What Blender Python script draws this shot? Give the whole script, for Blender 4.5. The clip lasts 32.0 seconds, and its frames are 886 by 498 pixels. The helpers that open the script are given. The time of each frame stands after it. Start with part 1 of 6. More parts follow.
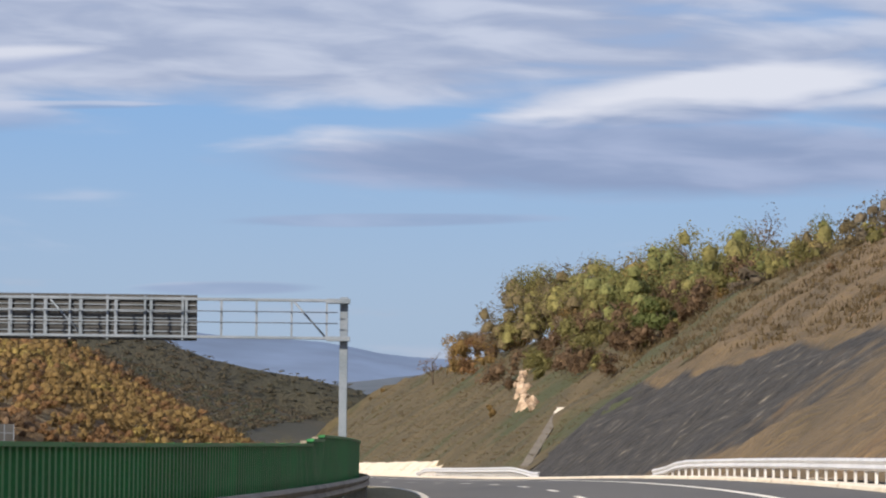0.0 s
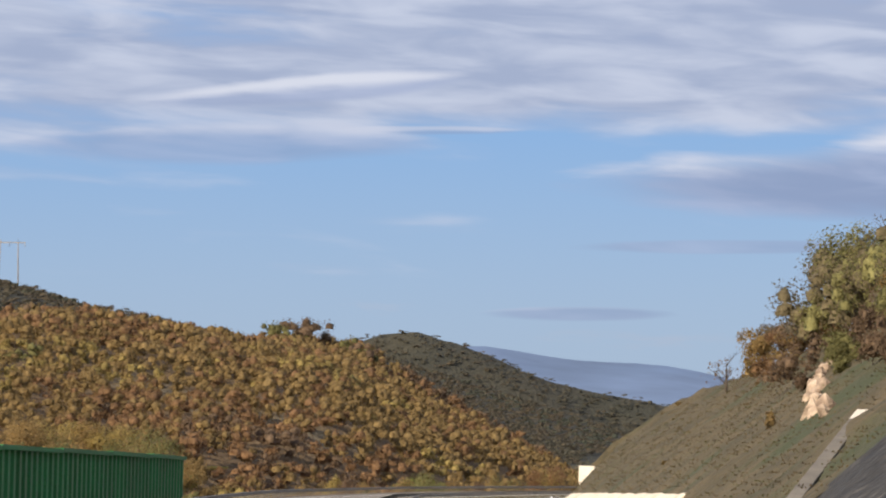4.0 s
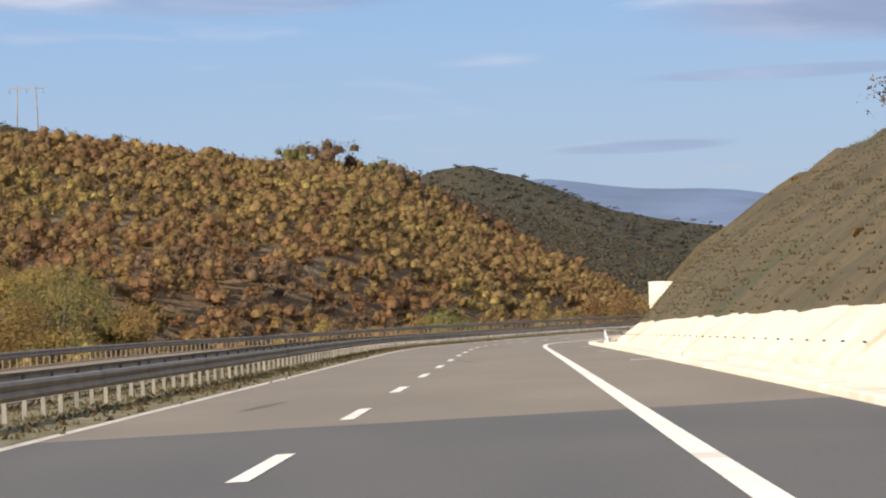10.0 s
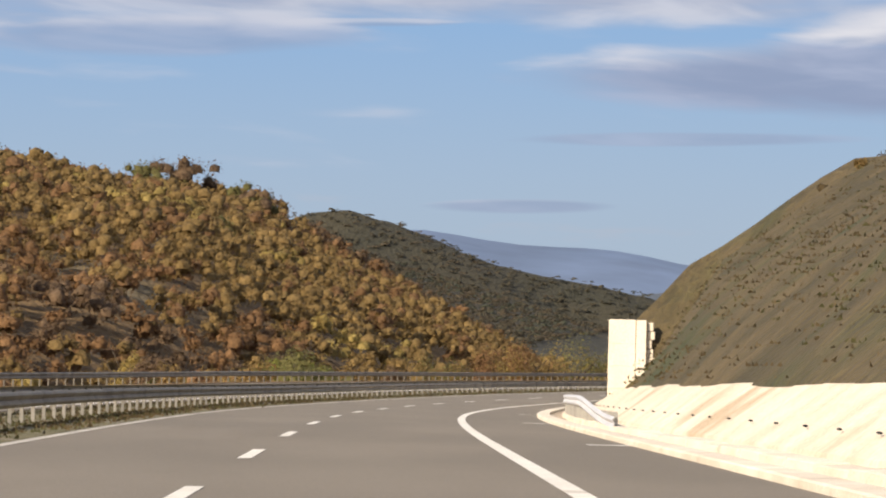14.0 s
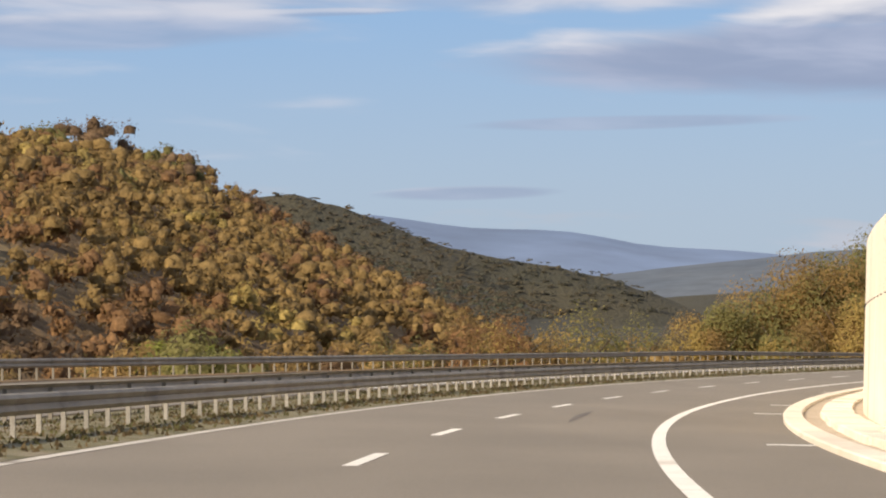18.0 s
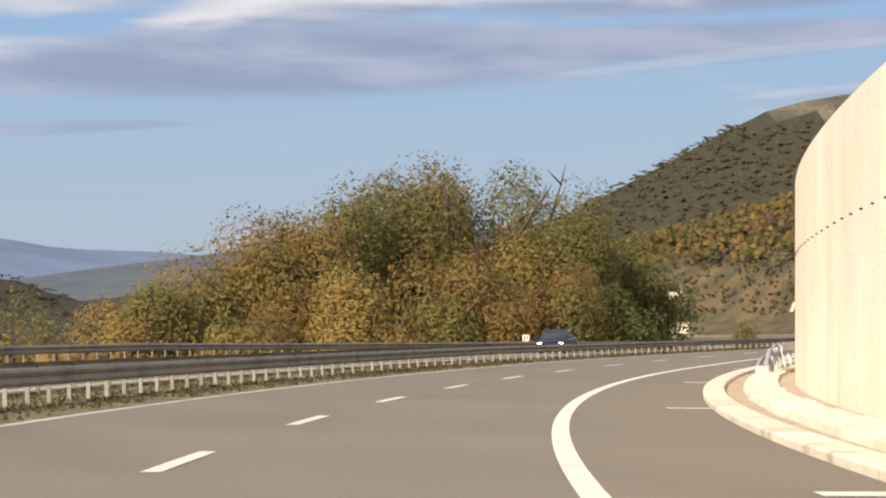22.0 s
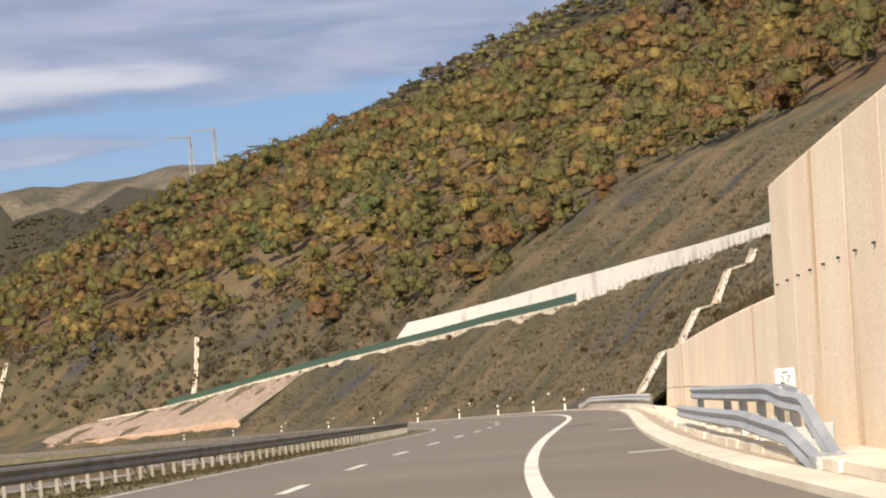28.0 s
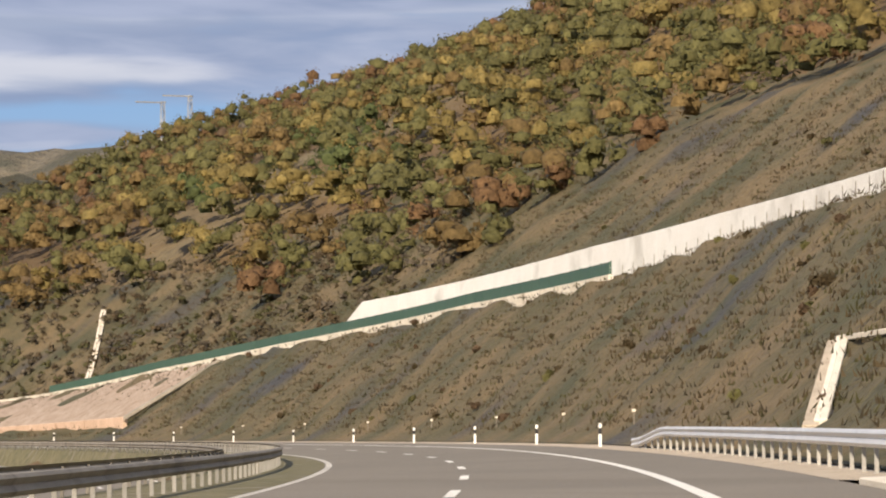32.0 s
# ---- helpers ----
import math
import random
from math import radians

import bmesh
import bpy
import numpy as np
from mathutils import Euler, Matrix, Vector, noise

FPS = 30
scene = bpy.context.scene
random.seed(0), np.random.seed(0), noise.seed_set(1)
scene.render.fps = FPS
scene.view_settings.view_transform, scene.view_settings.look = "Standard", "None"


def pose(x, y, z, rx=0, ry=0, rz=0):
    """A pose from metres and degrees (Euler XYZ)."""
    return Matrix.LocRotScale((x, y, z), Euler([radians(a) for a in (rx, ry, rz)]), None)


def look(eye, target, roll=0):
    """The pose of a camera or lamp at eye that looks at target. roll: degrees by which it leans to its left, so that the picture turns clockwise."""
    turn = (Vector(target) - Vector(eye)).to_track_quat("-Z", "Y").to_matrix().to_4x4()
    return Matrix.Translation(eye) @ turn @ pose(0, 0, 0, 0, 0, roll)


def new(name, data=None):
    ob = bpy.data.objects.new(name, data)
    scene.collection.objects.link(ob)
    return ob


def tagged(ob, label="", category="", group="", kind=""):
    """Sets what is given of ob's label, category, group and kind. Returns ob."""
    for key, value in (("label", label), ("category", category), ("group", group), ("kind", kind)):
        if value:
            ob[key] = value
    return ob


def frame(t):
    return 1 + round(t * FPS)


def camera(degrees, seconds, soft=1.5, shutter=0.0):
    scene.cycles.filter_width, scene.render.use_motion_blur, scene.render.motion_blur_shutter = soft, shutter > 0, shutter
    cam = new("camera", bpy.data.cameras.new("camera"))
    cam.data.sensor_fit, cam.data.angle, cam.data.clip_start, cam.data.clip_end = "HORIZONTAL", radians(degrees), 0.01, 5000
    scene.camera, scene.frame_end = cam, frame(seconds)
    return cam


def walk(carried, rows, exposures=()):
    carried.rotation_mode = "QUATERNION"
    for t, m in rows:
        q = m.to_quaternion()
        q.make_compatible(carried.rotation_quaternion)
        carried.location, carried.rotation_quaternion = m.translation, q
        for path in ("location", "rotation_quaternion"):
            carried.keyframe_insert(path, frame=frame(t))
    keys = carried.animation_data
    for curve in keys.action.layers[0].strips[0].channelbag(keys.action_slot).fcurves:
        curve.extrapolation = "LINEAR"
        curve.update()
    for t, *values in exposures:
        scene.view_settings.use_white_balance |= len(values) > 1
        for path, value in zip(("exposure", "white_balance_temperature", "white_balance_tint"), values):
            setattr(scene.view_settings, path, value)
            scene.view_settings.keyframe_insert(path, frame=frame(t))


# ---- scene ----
# ---- camera and its drive ----
cam = camera(13.868, 32.0, soft=2.1)

# seconds, eye x y z, then yaw (right of +y), pitch and lean in degrees
DRIVE = [
    (0, -17.16, -229.13, 6.602, 5.477, 2.015, 0.695),
    (0.5, -14.81, -218.15, 6.402, 4.651, 2.172, 1.587),
    (1, -12.66, -207.02, 6.193, 3.631, 2.343, 2.302),
    (1.5, -10.69, -195.74, 5.978, 3.192, 2.726, 1.035),
    (2, -8.86, -184.28, 5.757, 2.563, 2.067, 1.019),
    (2.5, -7.16, -172.67, 5.530, 1.555, 1.950, 2.005),
    (3, -5.62, -160.98, 5.299, 1.037, 1.934, 2.135),
    (3.5, -4.29, -149.32, 5.059, 0.654, 2.362, 1.511),
    (4, -3.13, -137.77, 4.809, -0.107, 2.330, 1.275),
    (4.5, -2.11, -126.32, 4.550, -0.946, 1.984, 1.292),
    (5, -1.23, -114.95, 4.281, -1.477, 1.913, 1.191),
    (5.5, -0.47, -103.58, 3.998, -2.014, 1.896, 1.173),
    (6, 0.17, -92.14, 3.699, -2.459, 1.837, 1.222),
    (6.5, 0.71, -80.55, 3.384, -2.714, 1.645, 1.323),
    (7, 1.15, -68.76, 3.050, -2.947, 1.015, 1.645),
    (7.5, 1.49, -56.75, 2.698, -1.981, -0.141, 2.069),
    (8, 1.75, -44.59, 2.344, -1.551, 0.216, 1.451),
    (8.5, 1.93, -32.34, 1.996, -1.558, 0.064, 1.607),
    (9, 2.05, -19.96, 1.653, -1.596, 0.032, 0.581),
    (9.5, 2.12, -7.40, 1.314, -1.224, -0.088, -0.606),
    (10, 2.13, 5.39, 0.977, -1.112, -0.161, -1.744),
    (10.5, 2.11, 18.40, 0.642, -1.067, -0.224, -1.151),
    (11, 2.05, 31.58, 0.312, -0.615, -1.406, 0.097),
    (11.5, 1.94, 44.89, -0.014, 0.072, -0.774, 0.553),
    (12, 1.83, 58.28, -0.342, 0.176, -0.302, 0.621),
    (12.5, 1.75, 71.73, -0.670, 0.398, -0.004, 0.160),
    (13, 1.71, 85.26, -0.999, 0.120, -0.717, 0.995),
    (13.5, 1.70, 98.91, -1.332, 0.654, 0.293, 1.465),
    (14, 1.68, 112.71, -1.669, 0.874, 0.656, 1.327),
    (14.5, 1.65, 126.67, -2.011, 1.098, 0.736, 1.360),
    (15, 1.62, 140.79, -2.357, 1.233, 0.620, 1.424),
    (15.5, 1.60, 155.01, -2.709, 1.196, 0.394, 1.419),
    (16, 1.59, 169.30, -3.066, 1.134, -0.032, 0.528),
    (16.5, 1.61, 183.59, -3.428, 1.385, -0.146, 0.041),
    (17, 1.73, 197.88, -3.794, 1.004, 0.526, -0.631),
    (17.5, 2.00, 212.21, -4.165, 0.469, 1.669, 0.109),
    (18, 2.43, 226.64, -4.544, 1.689, 0.477, -0.053),
    (18.5, 3.04, 241.16, -4.931, 2.092, 0.931, -0.209),
    (19, 3.86, 255.78, -5.315, 2.876, 1.599, -0.747),
    (19.5, 4.92, 270.47, -5.689, 4.352, 1.710, -1.356),
    (20, 6.21, 285.20, -6.050, 5.943, 1.083, -1.400),
    (20.5, 7.74, 299.90, -6.398, 6.945, 0.231, -0.437),
    (21, 9.51, 314.52, -6.731, 8.594, 0.088, -1.092),
    (21.5, 11.55, 329.06, -7.050, 9.627, 0.507, -1.134),
    (22, 13.84, 343.52, -7.354, 10.877, 0.437, -1.300),
    (22.5, 16.40, 357.94, -7.646, 12.011, 0.960, -1.944),
    (23, 19.22, 372.35, -7.934, 13.067, 0.825, -1.880),
    (23.5, 22.33, 386.77, -8.218, 14.211, 1.097, -2.348),
    (24, 25.73, 401.20, -8.498, 15.555, 0.657, -2.020),
    (24.5, 29.44, 415.62, -8.774, 16.224, 0.757, -1.775),
    (25, 33.40, 429.97, -9.045, 16.858, 0.856, -2.021),
    (25.5, 37.61, 444.20, -9.309, 17.933, 1.063, -2.709),
    (26, 42.01, 458.25, -9.566, 19.145, 1.265, -3.551),
    (26.5, 46.59, 472.11, -9.815, 20.190, 1.353, -4.312),
    (27, 51.32, 485.79, -10.054, 21.795, 1.397, -4.364),
    (27.5, 56.26, 499.37, -10.278, 22.736, 1.891, -4.884),
    (28, 61.43, 512.97, -10.499, 23.760, 1.631, -4.672),
    (28.5, 66.88, 526.66, -10.720, 24.590, 1.606, -3.881),
    (29, 72.65, 540.44, -10.942, 25.016, 2.062, -2.497),
    (29.5, 78.74, 554.29, -11.166, 25.693, 2.258, -2.557),
    (30, 85.12, 568.24, -11.392, 25.835, 1.983, -3.479),
    (30.5, 91.75, 582.30, -11.620, 25.608, 2.459, -2.129),
    (31, 98.61, 596.50, -11.848, 25.142, 2.252, -0.588),
    (31.5, 105.65, 610.86, -12.078, 24.282, 1.463, -0.841),
    (32, 112.81, 625.40, -12.310, 23.830, 1.877, -0.224),
]


def aimed(x, y, z, yaw, pitch, lean):
    a, p = radians(yaw), radians(pitch)
    way = Vector((math.sin(a) * math.cos(p), math.cos(a) * math.cos(p), math.sin(p)))
    return look((x, y, z), Vector((x, y, z)) + way * 50, lean)


walk(cam, [(t, aimed(*row)) for t, *row in DRIVE], exposures=[(0, 0.50, 6250, 10), (6, 0.57, 6300, 10), (7.5, 0.68, 6350, 10), (10.3, 0.66, 6450, 10), (12, 0.50, 6600, 10), (16, 0.58, 6700, 10), (19, 0.62, 6850, 10), (23, 0.60, 6850, 10), (27, 0.57, 6700, 10), (30, 0.50, 6550, 10), (32, 0.52, 6500, 10)])

# ---- the road's line: curvature, grade and crossfall along it ----
CURVE = [-1.693, -1.454, -0.967, -0.628, 0.043, -0.024, 0.03, 0.913, 1.255, 1.251, 1.214, 1.252, 0.674, -0.091, -0.819, -1.253, -1.289, -1.278, -1.294, -1.322, -1.352, -1.381, -1.406, -1.427, -1.446]
GRADE = [-1.67, -2.011, -2.94, -2.377, -2.42, -2.634, -2.015, -1.765, -1.557, -1.48, -1.65, -1.822, -1.811, -1.567, -1.259, -0.96, -0.694]
CROSS = [-4.93, -5.36, -3.033, 0.015, 2.455, 2.579, -2.316, -4.868, -4.036, -3.143, -2.639, -2.4]

STEP = 2.0
SS = np.arange(-260.0, 1420.1, STEP)
_k = np.interp(SS, np.arange(-260.0, 1421, 70.0), CURVE) * 1e-3
_g = np.interp(SS, np.arange(-260.0, 1421, 100.0), GRADE) * 1e-2
EE = np.interp(SS, np.arange(-260.0, 1421, 150.0), CROSS) * 1e-2
_i = int(np.argmin(abs(SS)))


def _sum(v):
    c = np.concatenate([[0], np.cumsum((v[1:] + v[:-1]) / 2 * STEP)])
    return c - c[_i]


TH = _sum(_k)
RX, RY, RZ = _sum(np.sin(TH)), _sum(np.cos(TH)), _sum(_g)


def at(s, u, dz=0.0):
    """World points from metres along the road, metres right of the lane line, and height over the road's plane."""
    s, u = np.asarray(s, float), np.asarray(u, float)
    th, e = np.interp(s, SS, TH), np.interp(s, SS, EE)
    beyond = np.maximum(s - SS[-1], 0) + np.minimum(s - SS[0], 0)
    x = np.interp(s, SS, RX) + u * np.cos(th) + beyond * np.sin(th)
    y = np.interp(s, SS, RY) - u * np.sin(th) + beyond * np.cos(th)
    return np.stack(np.broadcast_arrays(x, y, np.interp(s, SS, RZ) - e * np.clip(u, -22, 12) + dz), -1)


def along(x, y):
    """The road's s and u of world points."""
    x, y = np.asarray(x, float).ravel(), np.asarray(y, float).ravel()
    s, u = np.empty_like(x), np.empty_like(x)
    for a in range(0, len(x), 4000):
        b = slice(a, a + 4000)
        k = ((x[b, None] - RX[None, ::4]) ** 2 + (y[b, None] - RY[None, ::4]) ** 2).argmin(1) * 4
        dx, dy = x[b] - RX[k], y[b] - RY[k]
        s[b] = SS[k] + dx * np.sin(TH[k]) + dy * np.cos(TH[k])
        u[b] = dx * np.cos(TH[k]) - dy * np.sin(TH[k])
    return s, u


def heading(s):
    return -float(np.interp(s, SS, TH))


def place(s, u, dz=0.0, turn=0.0):
    """A pose on the road: +y runs along it, +x to its right."""
    p = at(s, u, dz)
    return Matrix.Translation(Vector(p.tolist())) @ Matrix.Rotation(heading(s) + turn, 4, "Z")


# ---- mesh helpers ----
def mesh_from(name, verts, faces, mats, smooth=False):
    me = bpy.data.meshes.new(name)
    me.from_pydata([tuple(v) for v in verts], [], faces)
    for m in mats if isinstance(mats, (list, tuple)) else [mats]:
        me.materials.append(m)
    if smooth:
        me.polygons.foreach_set("use_smooth", [True] * len(me.polygons))
    me.update()
    return me


def part(name, me, parent=None, m=None, label="", kind=""):
    ob = new(name, me)
    if parent is not None:
        ob.parent = parent
    if m is not None:
        ob.matrix_basis = m
    return tagged(ob, label, kind=kind)


def thing(name, m, label, category, group="", kind=""):
    ob = new(name)
    ob.matrix_basis = m
    return tagged(ob, label, category, group, kind)


def box_mesh(name, x0, x1, y0, y1, z0, z1, mat, bevel=0.0, taper=1.0):
    bm = bmesh.new()
    bmesh.ops.create_cube(bm, size=1)
    for v in bm.verts:
        k = taper if v.co.z > 0 else 1.0
        v.co = Vector(((x0 + x1) / 2 + v.co.x * (x1 - x0) * k, (y0 + y1) / 2 + v.co.y * (y1 - y0) * k, (z0 + z1) / 2 + v.co.z * (z1 - z0)))
    if bevel:
        bmesh.ops.bevel(bm, geom=bm.edges[:], offset=bevel, segments=1, affect="EDGES")
    me = bpy.data.meshes.new(name)
    bm.to_mesh(me)
    bm.free()
    me.materials.append(mat)
    return me


def tube_mesh(name, points, radii, mat, n=8):
    """A tapered round bar along points."""
    verts, faces = [], []
    pts = [Vector(p) for p in points]
    for i, p in enumerate(pts):
        d = (pts[min(i + 1, len(pts) - 1)] - pts[max(i - 1, 0)]).normalized()
        a = d.orthogonal().normalized()
        b = d.cross(a)
        r = radii[i] if isinstance(radii, (list, tuple)) else radii
        verts += [p + (a * math.cos(2 * math.pi * j / n) + b * math.sin(2 * math.pi * j / n)) * r for j in range(n)]
    for i in range(len(pts) - 1):
        for j in range(n):
            k = (j + 1) % n
            faces.append((i * n + j, i * n + k, (i + 1) * n + k, (i + 1) * n + j))
    faces.append(tuple(reversed(range(n))))
    faces.append(tuple(range((len(pts) - 1) * n, len(pts) * n)))
    return mesh_from(name, verts, faces, mat, True)


def sweep(name, s0, s1, ds, profile, mat, closed=False, smooth=False, caps=False):
    """A strip along the road. profile(s) gives a list of (u, dz)."""
    n = max(1, int(round((s1 - s0) / ds)))
    ss = np.linspace(s0, s1, n + 1)
    verts, faces, w = [], [], None
    for s in ss:
        pr = profile(s)
        w = len(pr)
        verts += [tuple(v) for v in at([s] * w, [p[0] for p in pr], np.array([p[1] for p in pr]))]
    m = w if closed else w - 1
    for i in range(n):
        for j in range(m):
            k = (j + 1) % w
            faces.append((i * w + j, i * w + k, (i + 1) * w + k, (i + 1) * w + j))
    if caps:
        faces += [tuple(range(w)), tuple(reversed(range(n * w, (n + 1) * w)))]
    me = mesh_from(name, verts, faces, mat, smooth)
    if closed:
        bm = bmesh.new()
        bm.from_mesh(me)
        bmesh.ops.recalc_face_normals(bm, faces=bm.faces[:])
        bm.to_mesh(me)
        bm.free()
    return me


def wave(x, y, f, seed=0):
    """Smooth noise from sums of sines, about -1 to 1."""
    r = np.random.RandomState(seed)
    v = 0
    for i in range(7):
        a, p, k = r.uniform(0, 6.28), r.uniform(0, 6.28), f * r.uniform(0.6, 1.7)
        v = v + np.sin(k * (x * math.cos(a) + y * math.sin(a)) + p)
    return v / 4.0

# ---- sky, sun ----
SUN_TURN, SUN_HIGH = radians(222), radians(29)   # clockwise from +y; above the horizon
world = bpy.data.worlds.new("sky")
scene.world = world
world.use_nodes = True
wn, wl = world.node_tree.nodes, world.node_tree.links
wn.clear()


def wnode(kind, **kw):
    n = wn.new(kind)
    for key, v in kw.items():
        if key == "operation":
            n.operation = v
        elif key == "ins":
            for i, val in v.items():
                if isinstance(val, bpy.types.NodeSocket):
                    wl.new(val, n.inputs[i])
                else:
                    n.inputs[i].default_value = val
    return n


def wmath(op, a, b=0.0, clamp=False):
    n = wnode("ShaderNodeMath", operation=op, ins={0: a, 1: b})
    n.use_clamp = clamp
    return n.outputs[0]


sky = wn.new("ShaderNodeTexSky")
sky.sky_type, sky.sun_disc = "NISHITA", False
sky.sun_elevation, sky.sun_rotation = SUN_HIGH, SUN_TURN
sky.altitude, sky.dust_density, sky.ozone_density = 300, 1.0, 1.6
co = wnode("ShaderNodeTexCoord").outputs["Generated"]
sep = wnode("ShaderNodeSeparateXYZ", ins={0: co})
az = wmath("MULTIPLY", wmath("ARCTAN2", sep.outputs[0], sep.outputs[1]), 57.29578)
el = wmath("MULTIPLY", wmath("ARCSINE", sep.outputs[2]), 57.29578)


def cloud_noise(scale_az, scale_el, lean, detail, rough, seed):
    v = wnode("ShaderNodeCombineXYZ", ins={0: wmath("MULTIPLY", az, scale_az), 1: wmath("MULTIPLY", wmath("ADD", el, wmath("MULTIPLY", az, lean)), scale_el), 2: seed}).outputs[0]
    n = wnode("ShaderNodeTexNoise", ins={"Vector": v, "Scale": 1.0, "Detail": detail, "Roughness": rough, "Distortion": 0.35})
    return n.outputs["Fac"]


def lens(a, e, half_w, half_h, lean):
    """A lens cloud: 1 in its heart, 0 at its rim."""
    da = wmath("SUBTRACT", az, a)
    de = wmath("SUBTRACT", wmath("SUBTRACT", el, e), wmath("MULTIPLY", da, lean))
    q = wmath("ADD", wmath("POWER", wmath("DIVIDE", da, half_w), 2.0), wmath("POWER", wmath("DIVIDE", de, half_h), 2.0))
    return wmath("SUBTRACT", 1.0, q)


def step_between(v, lo, hi):
    n = wnode("ShaderNodeMapRange", ins={0: v, 1: lo, 2: hi, 3: 0.0, 4: 1.0})
    n.interpolation_type = "SMOOTHSTEP"
    return n.outputs[0]


def blend(fac, a, b):
    n = wn.new("ShaderNodeMix")
    n.data_type = "RGBA"
    wl.new(fac, n.inputs[0])
    for i, v in ((6, a), (7, b)):
        if isinstance(v, bpy.types.NodeSocket):
            wl.new(v, n.inputs[i])
        else:
            n.inputs[i].default_value = (*v, 1)
    return n.outputs[2]


fine = cloud_noise(0.42, 2.3, 0.03, 5, 0.47, 3.0)
broad = cloud_noise(0.11, 0.75, 0.03, 5, 0.5, 11.0)
high = step_between(el, 3.2, 5.6)
sheet = step_between(wmath("ADD", wmath("ADD", wmath("MULTIPLY", broad, 1.0), wmath("MULTIPLY", fine, 0.45)), wmath("MULTIPLY", high, 0.42)), 0.78, 1.12)
low = step_between(wmath("ADD", fine, wmath("MULTIPLY", broad, 0.5)), 0.80, 1.0)
low = wmath("MULTIPLY", low, wmath("SUBTRACT", 1.0, step_between(el, 1.0, 1.9)))
# lens clouds: azimuth, height, half width, half height, lean, body, rim, where the bright top begins
LENSES = [(8.5, 3.45, 6.4, 0.66, 0.0, 0.92, 0.95, 0.15), (9.6, 4.45, 3.6, 0.50, 0.10, 0.92, 1.0, -0.75), (-2.2, 4.80, 2.6, 0.24, 0.10, 0.85, 0.85, -0.3), (-0.4, 4.19, 1.6, 0.08, 0.02, 0.5, 0.4, -0.6), (4.6, 2.46, 2.8, 0.12, 0.02, 0.55, 0.0, 2.0), (-3.6, 3.9, 3.4, 0.35, 0.03, 0.55, 0.4, 0.2), (13.6, 3.58, 6.2, 0.34, 0.02, 0.95, 0.0, 2.0), (15.6, 4.45, 5.0, 0.48, 0.03, 0.9, 0.75, -0.6), (15.3, 3.32, 3.0, 0.12, 0.08, 0.35, 0.18, -0.8), (2.1, 1.36, 1.6, 0.13, 0.02, 0.6, 0.3, 0.2), (18.6, 2.7, 3.2, 0.25, 0.03, 0.5, 0.3, 0.2), (21.0, 4.9, 6.5, 0.75, 0.02, 0.75, 0.0, 2.0), (20.5, 5.9, 6.0, 0.45, 0.02, 0.9, 0.0, 2.0)]
body, rim = None, None
for a, e, w, hh, ln, kb, kr, start in LENSES:
    q = wmath("ADD", lens(a, e, w, hh, ln), wmath("MULTIPLY", wmath("SUBTRACT", fine, 0.5), 1.1))
    top = wmath("SUBTRACT", wmath("SUBTRACT", el, e), wmath("MULTIPLY", wmath("SUBTRACT", az, a), ln))
    bow = wmath("SQRT", wmath("MAXIMUM", wmath("SUBTRACT", 1.0, wmath("POWER", wmath("DIVIDE", wmath("SUBTRACT", az, a), w), 2.0)), 0.02))
    level = wmath("ADD", wmath("DIVIDE", wmath("DIVIDE", top, hh), bow), wmath("MULTIPLY", wmath("SUBTRACT", fine, 0.5), 1.1))
    shape = step_between(q, -0.12, 0.62)
    b = wmath("MULTIPLY", shape, kb)
    r = wmath("MULTIPLY", wmath("MULTIPLY", shape, step_between(level, start, start + 0.75)), kr)
    if a == 8.5:
        r = wmath("MULTIPLY", r, wmath("SUBTRACT", 1.0, step_between(az, 3.6, 7.0)))
    body = b if body is None else wmath("MAXIMUM", body, b)
    rim = r if rim is None else wmath("MAXIMUM", rim, r)
scaled = wnode("ShaderNodeVectorMath", operation="MULTIPLY", ins={0: sky.outputs[0], 1: (0.105, 0.105, 0.115)}).outputs[0]
bluish = blend(step_between(el, -1.0, 7.0), (0.44, 0.56, 0.72), (0.20, 0.43, 0.82))
clear = blend(wnode("ShaderNodeValue").outputs[0], scaled, bluish)
wn["Value"].outputs[0].default_value = 0.85
streak = blend(step_between(fine, 0.36, 0.70), (0.43, 0.48, 0.63), (0.66, 0.69, 0.80))
shade = blend(wmath("MULTIPLY", sheet, 0.92), clear, streak)
shade = blend(wmath("MULTIPLY", low, 0.55), shade, (0.50, 0.54, 0.64))
shade = blend(body, shade, blend(step_between(wmath("ADD", wmath("MULTIPLY", fine, 0.6), wmath("MULTIPLY", broad, 0.4)), 0.38, 0.64), (0.31, 0.38, 0.56), (0.45, 0.51, 0.69)))
shade = blend(rim, shade, (0.82, 0.83, 0.90))
bg = wnode("ShaderNodeBackground", ins={0: shade, 1: 0.64})
wl.new(bg.outputs[0], wnode("ShaderNodeOutputWorld").inputs[0])
sun = new("sun", bpy.data.lights.new("sun", "SUN"))
sun.data.energy, sun.data.angle, sun.data.color = 5.0, radians(0.6), (1.0, 0.84, 0.64)
sun_from = Vector((math.sin(SUN_TURN) * math.cos(SUN_HIGH), math.cos(SUN_TURN) * math.cos(SUN_HIGH), math.sin(SUN_HIGH)))
sun.matrix_basis = look(sun_from * 400, (0, 0, 0))

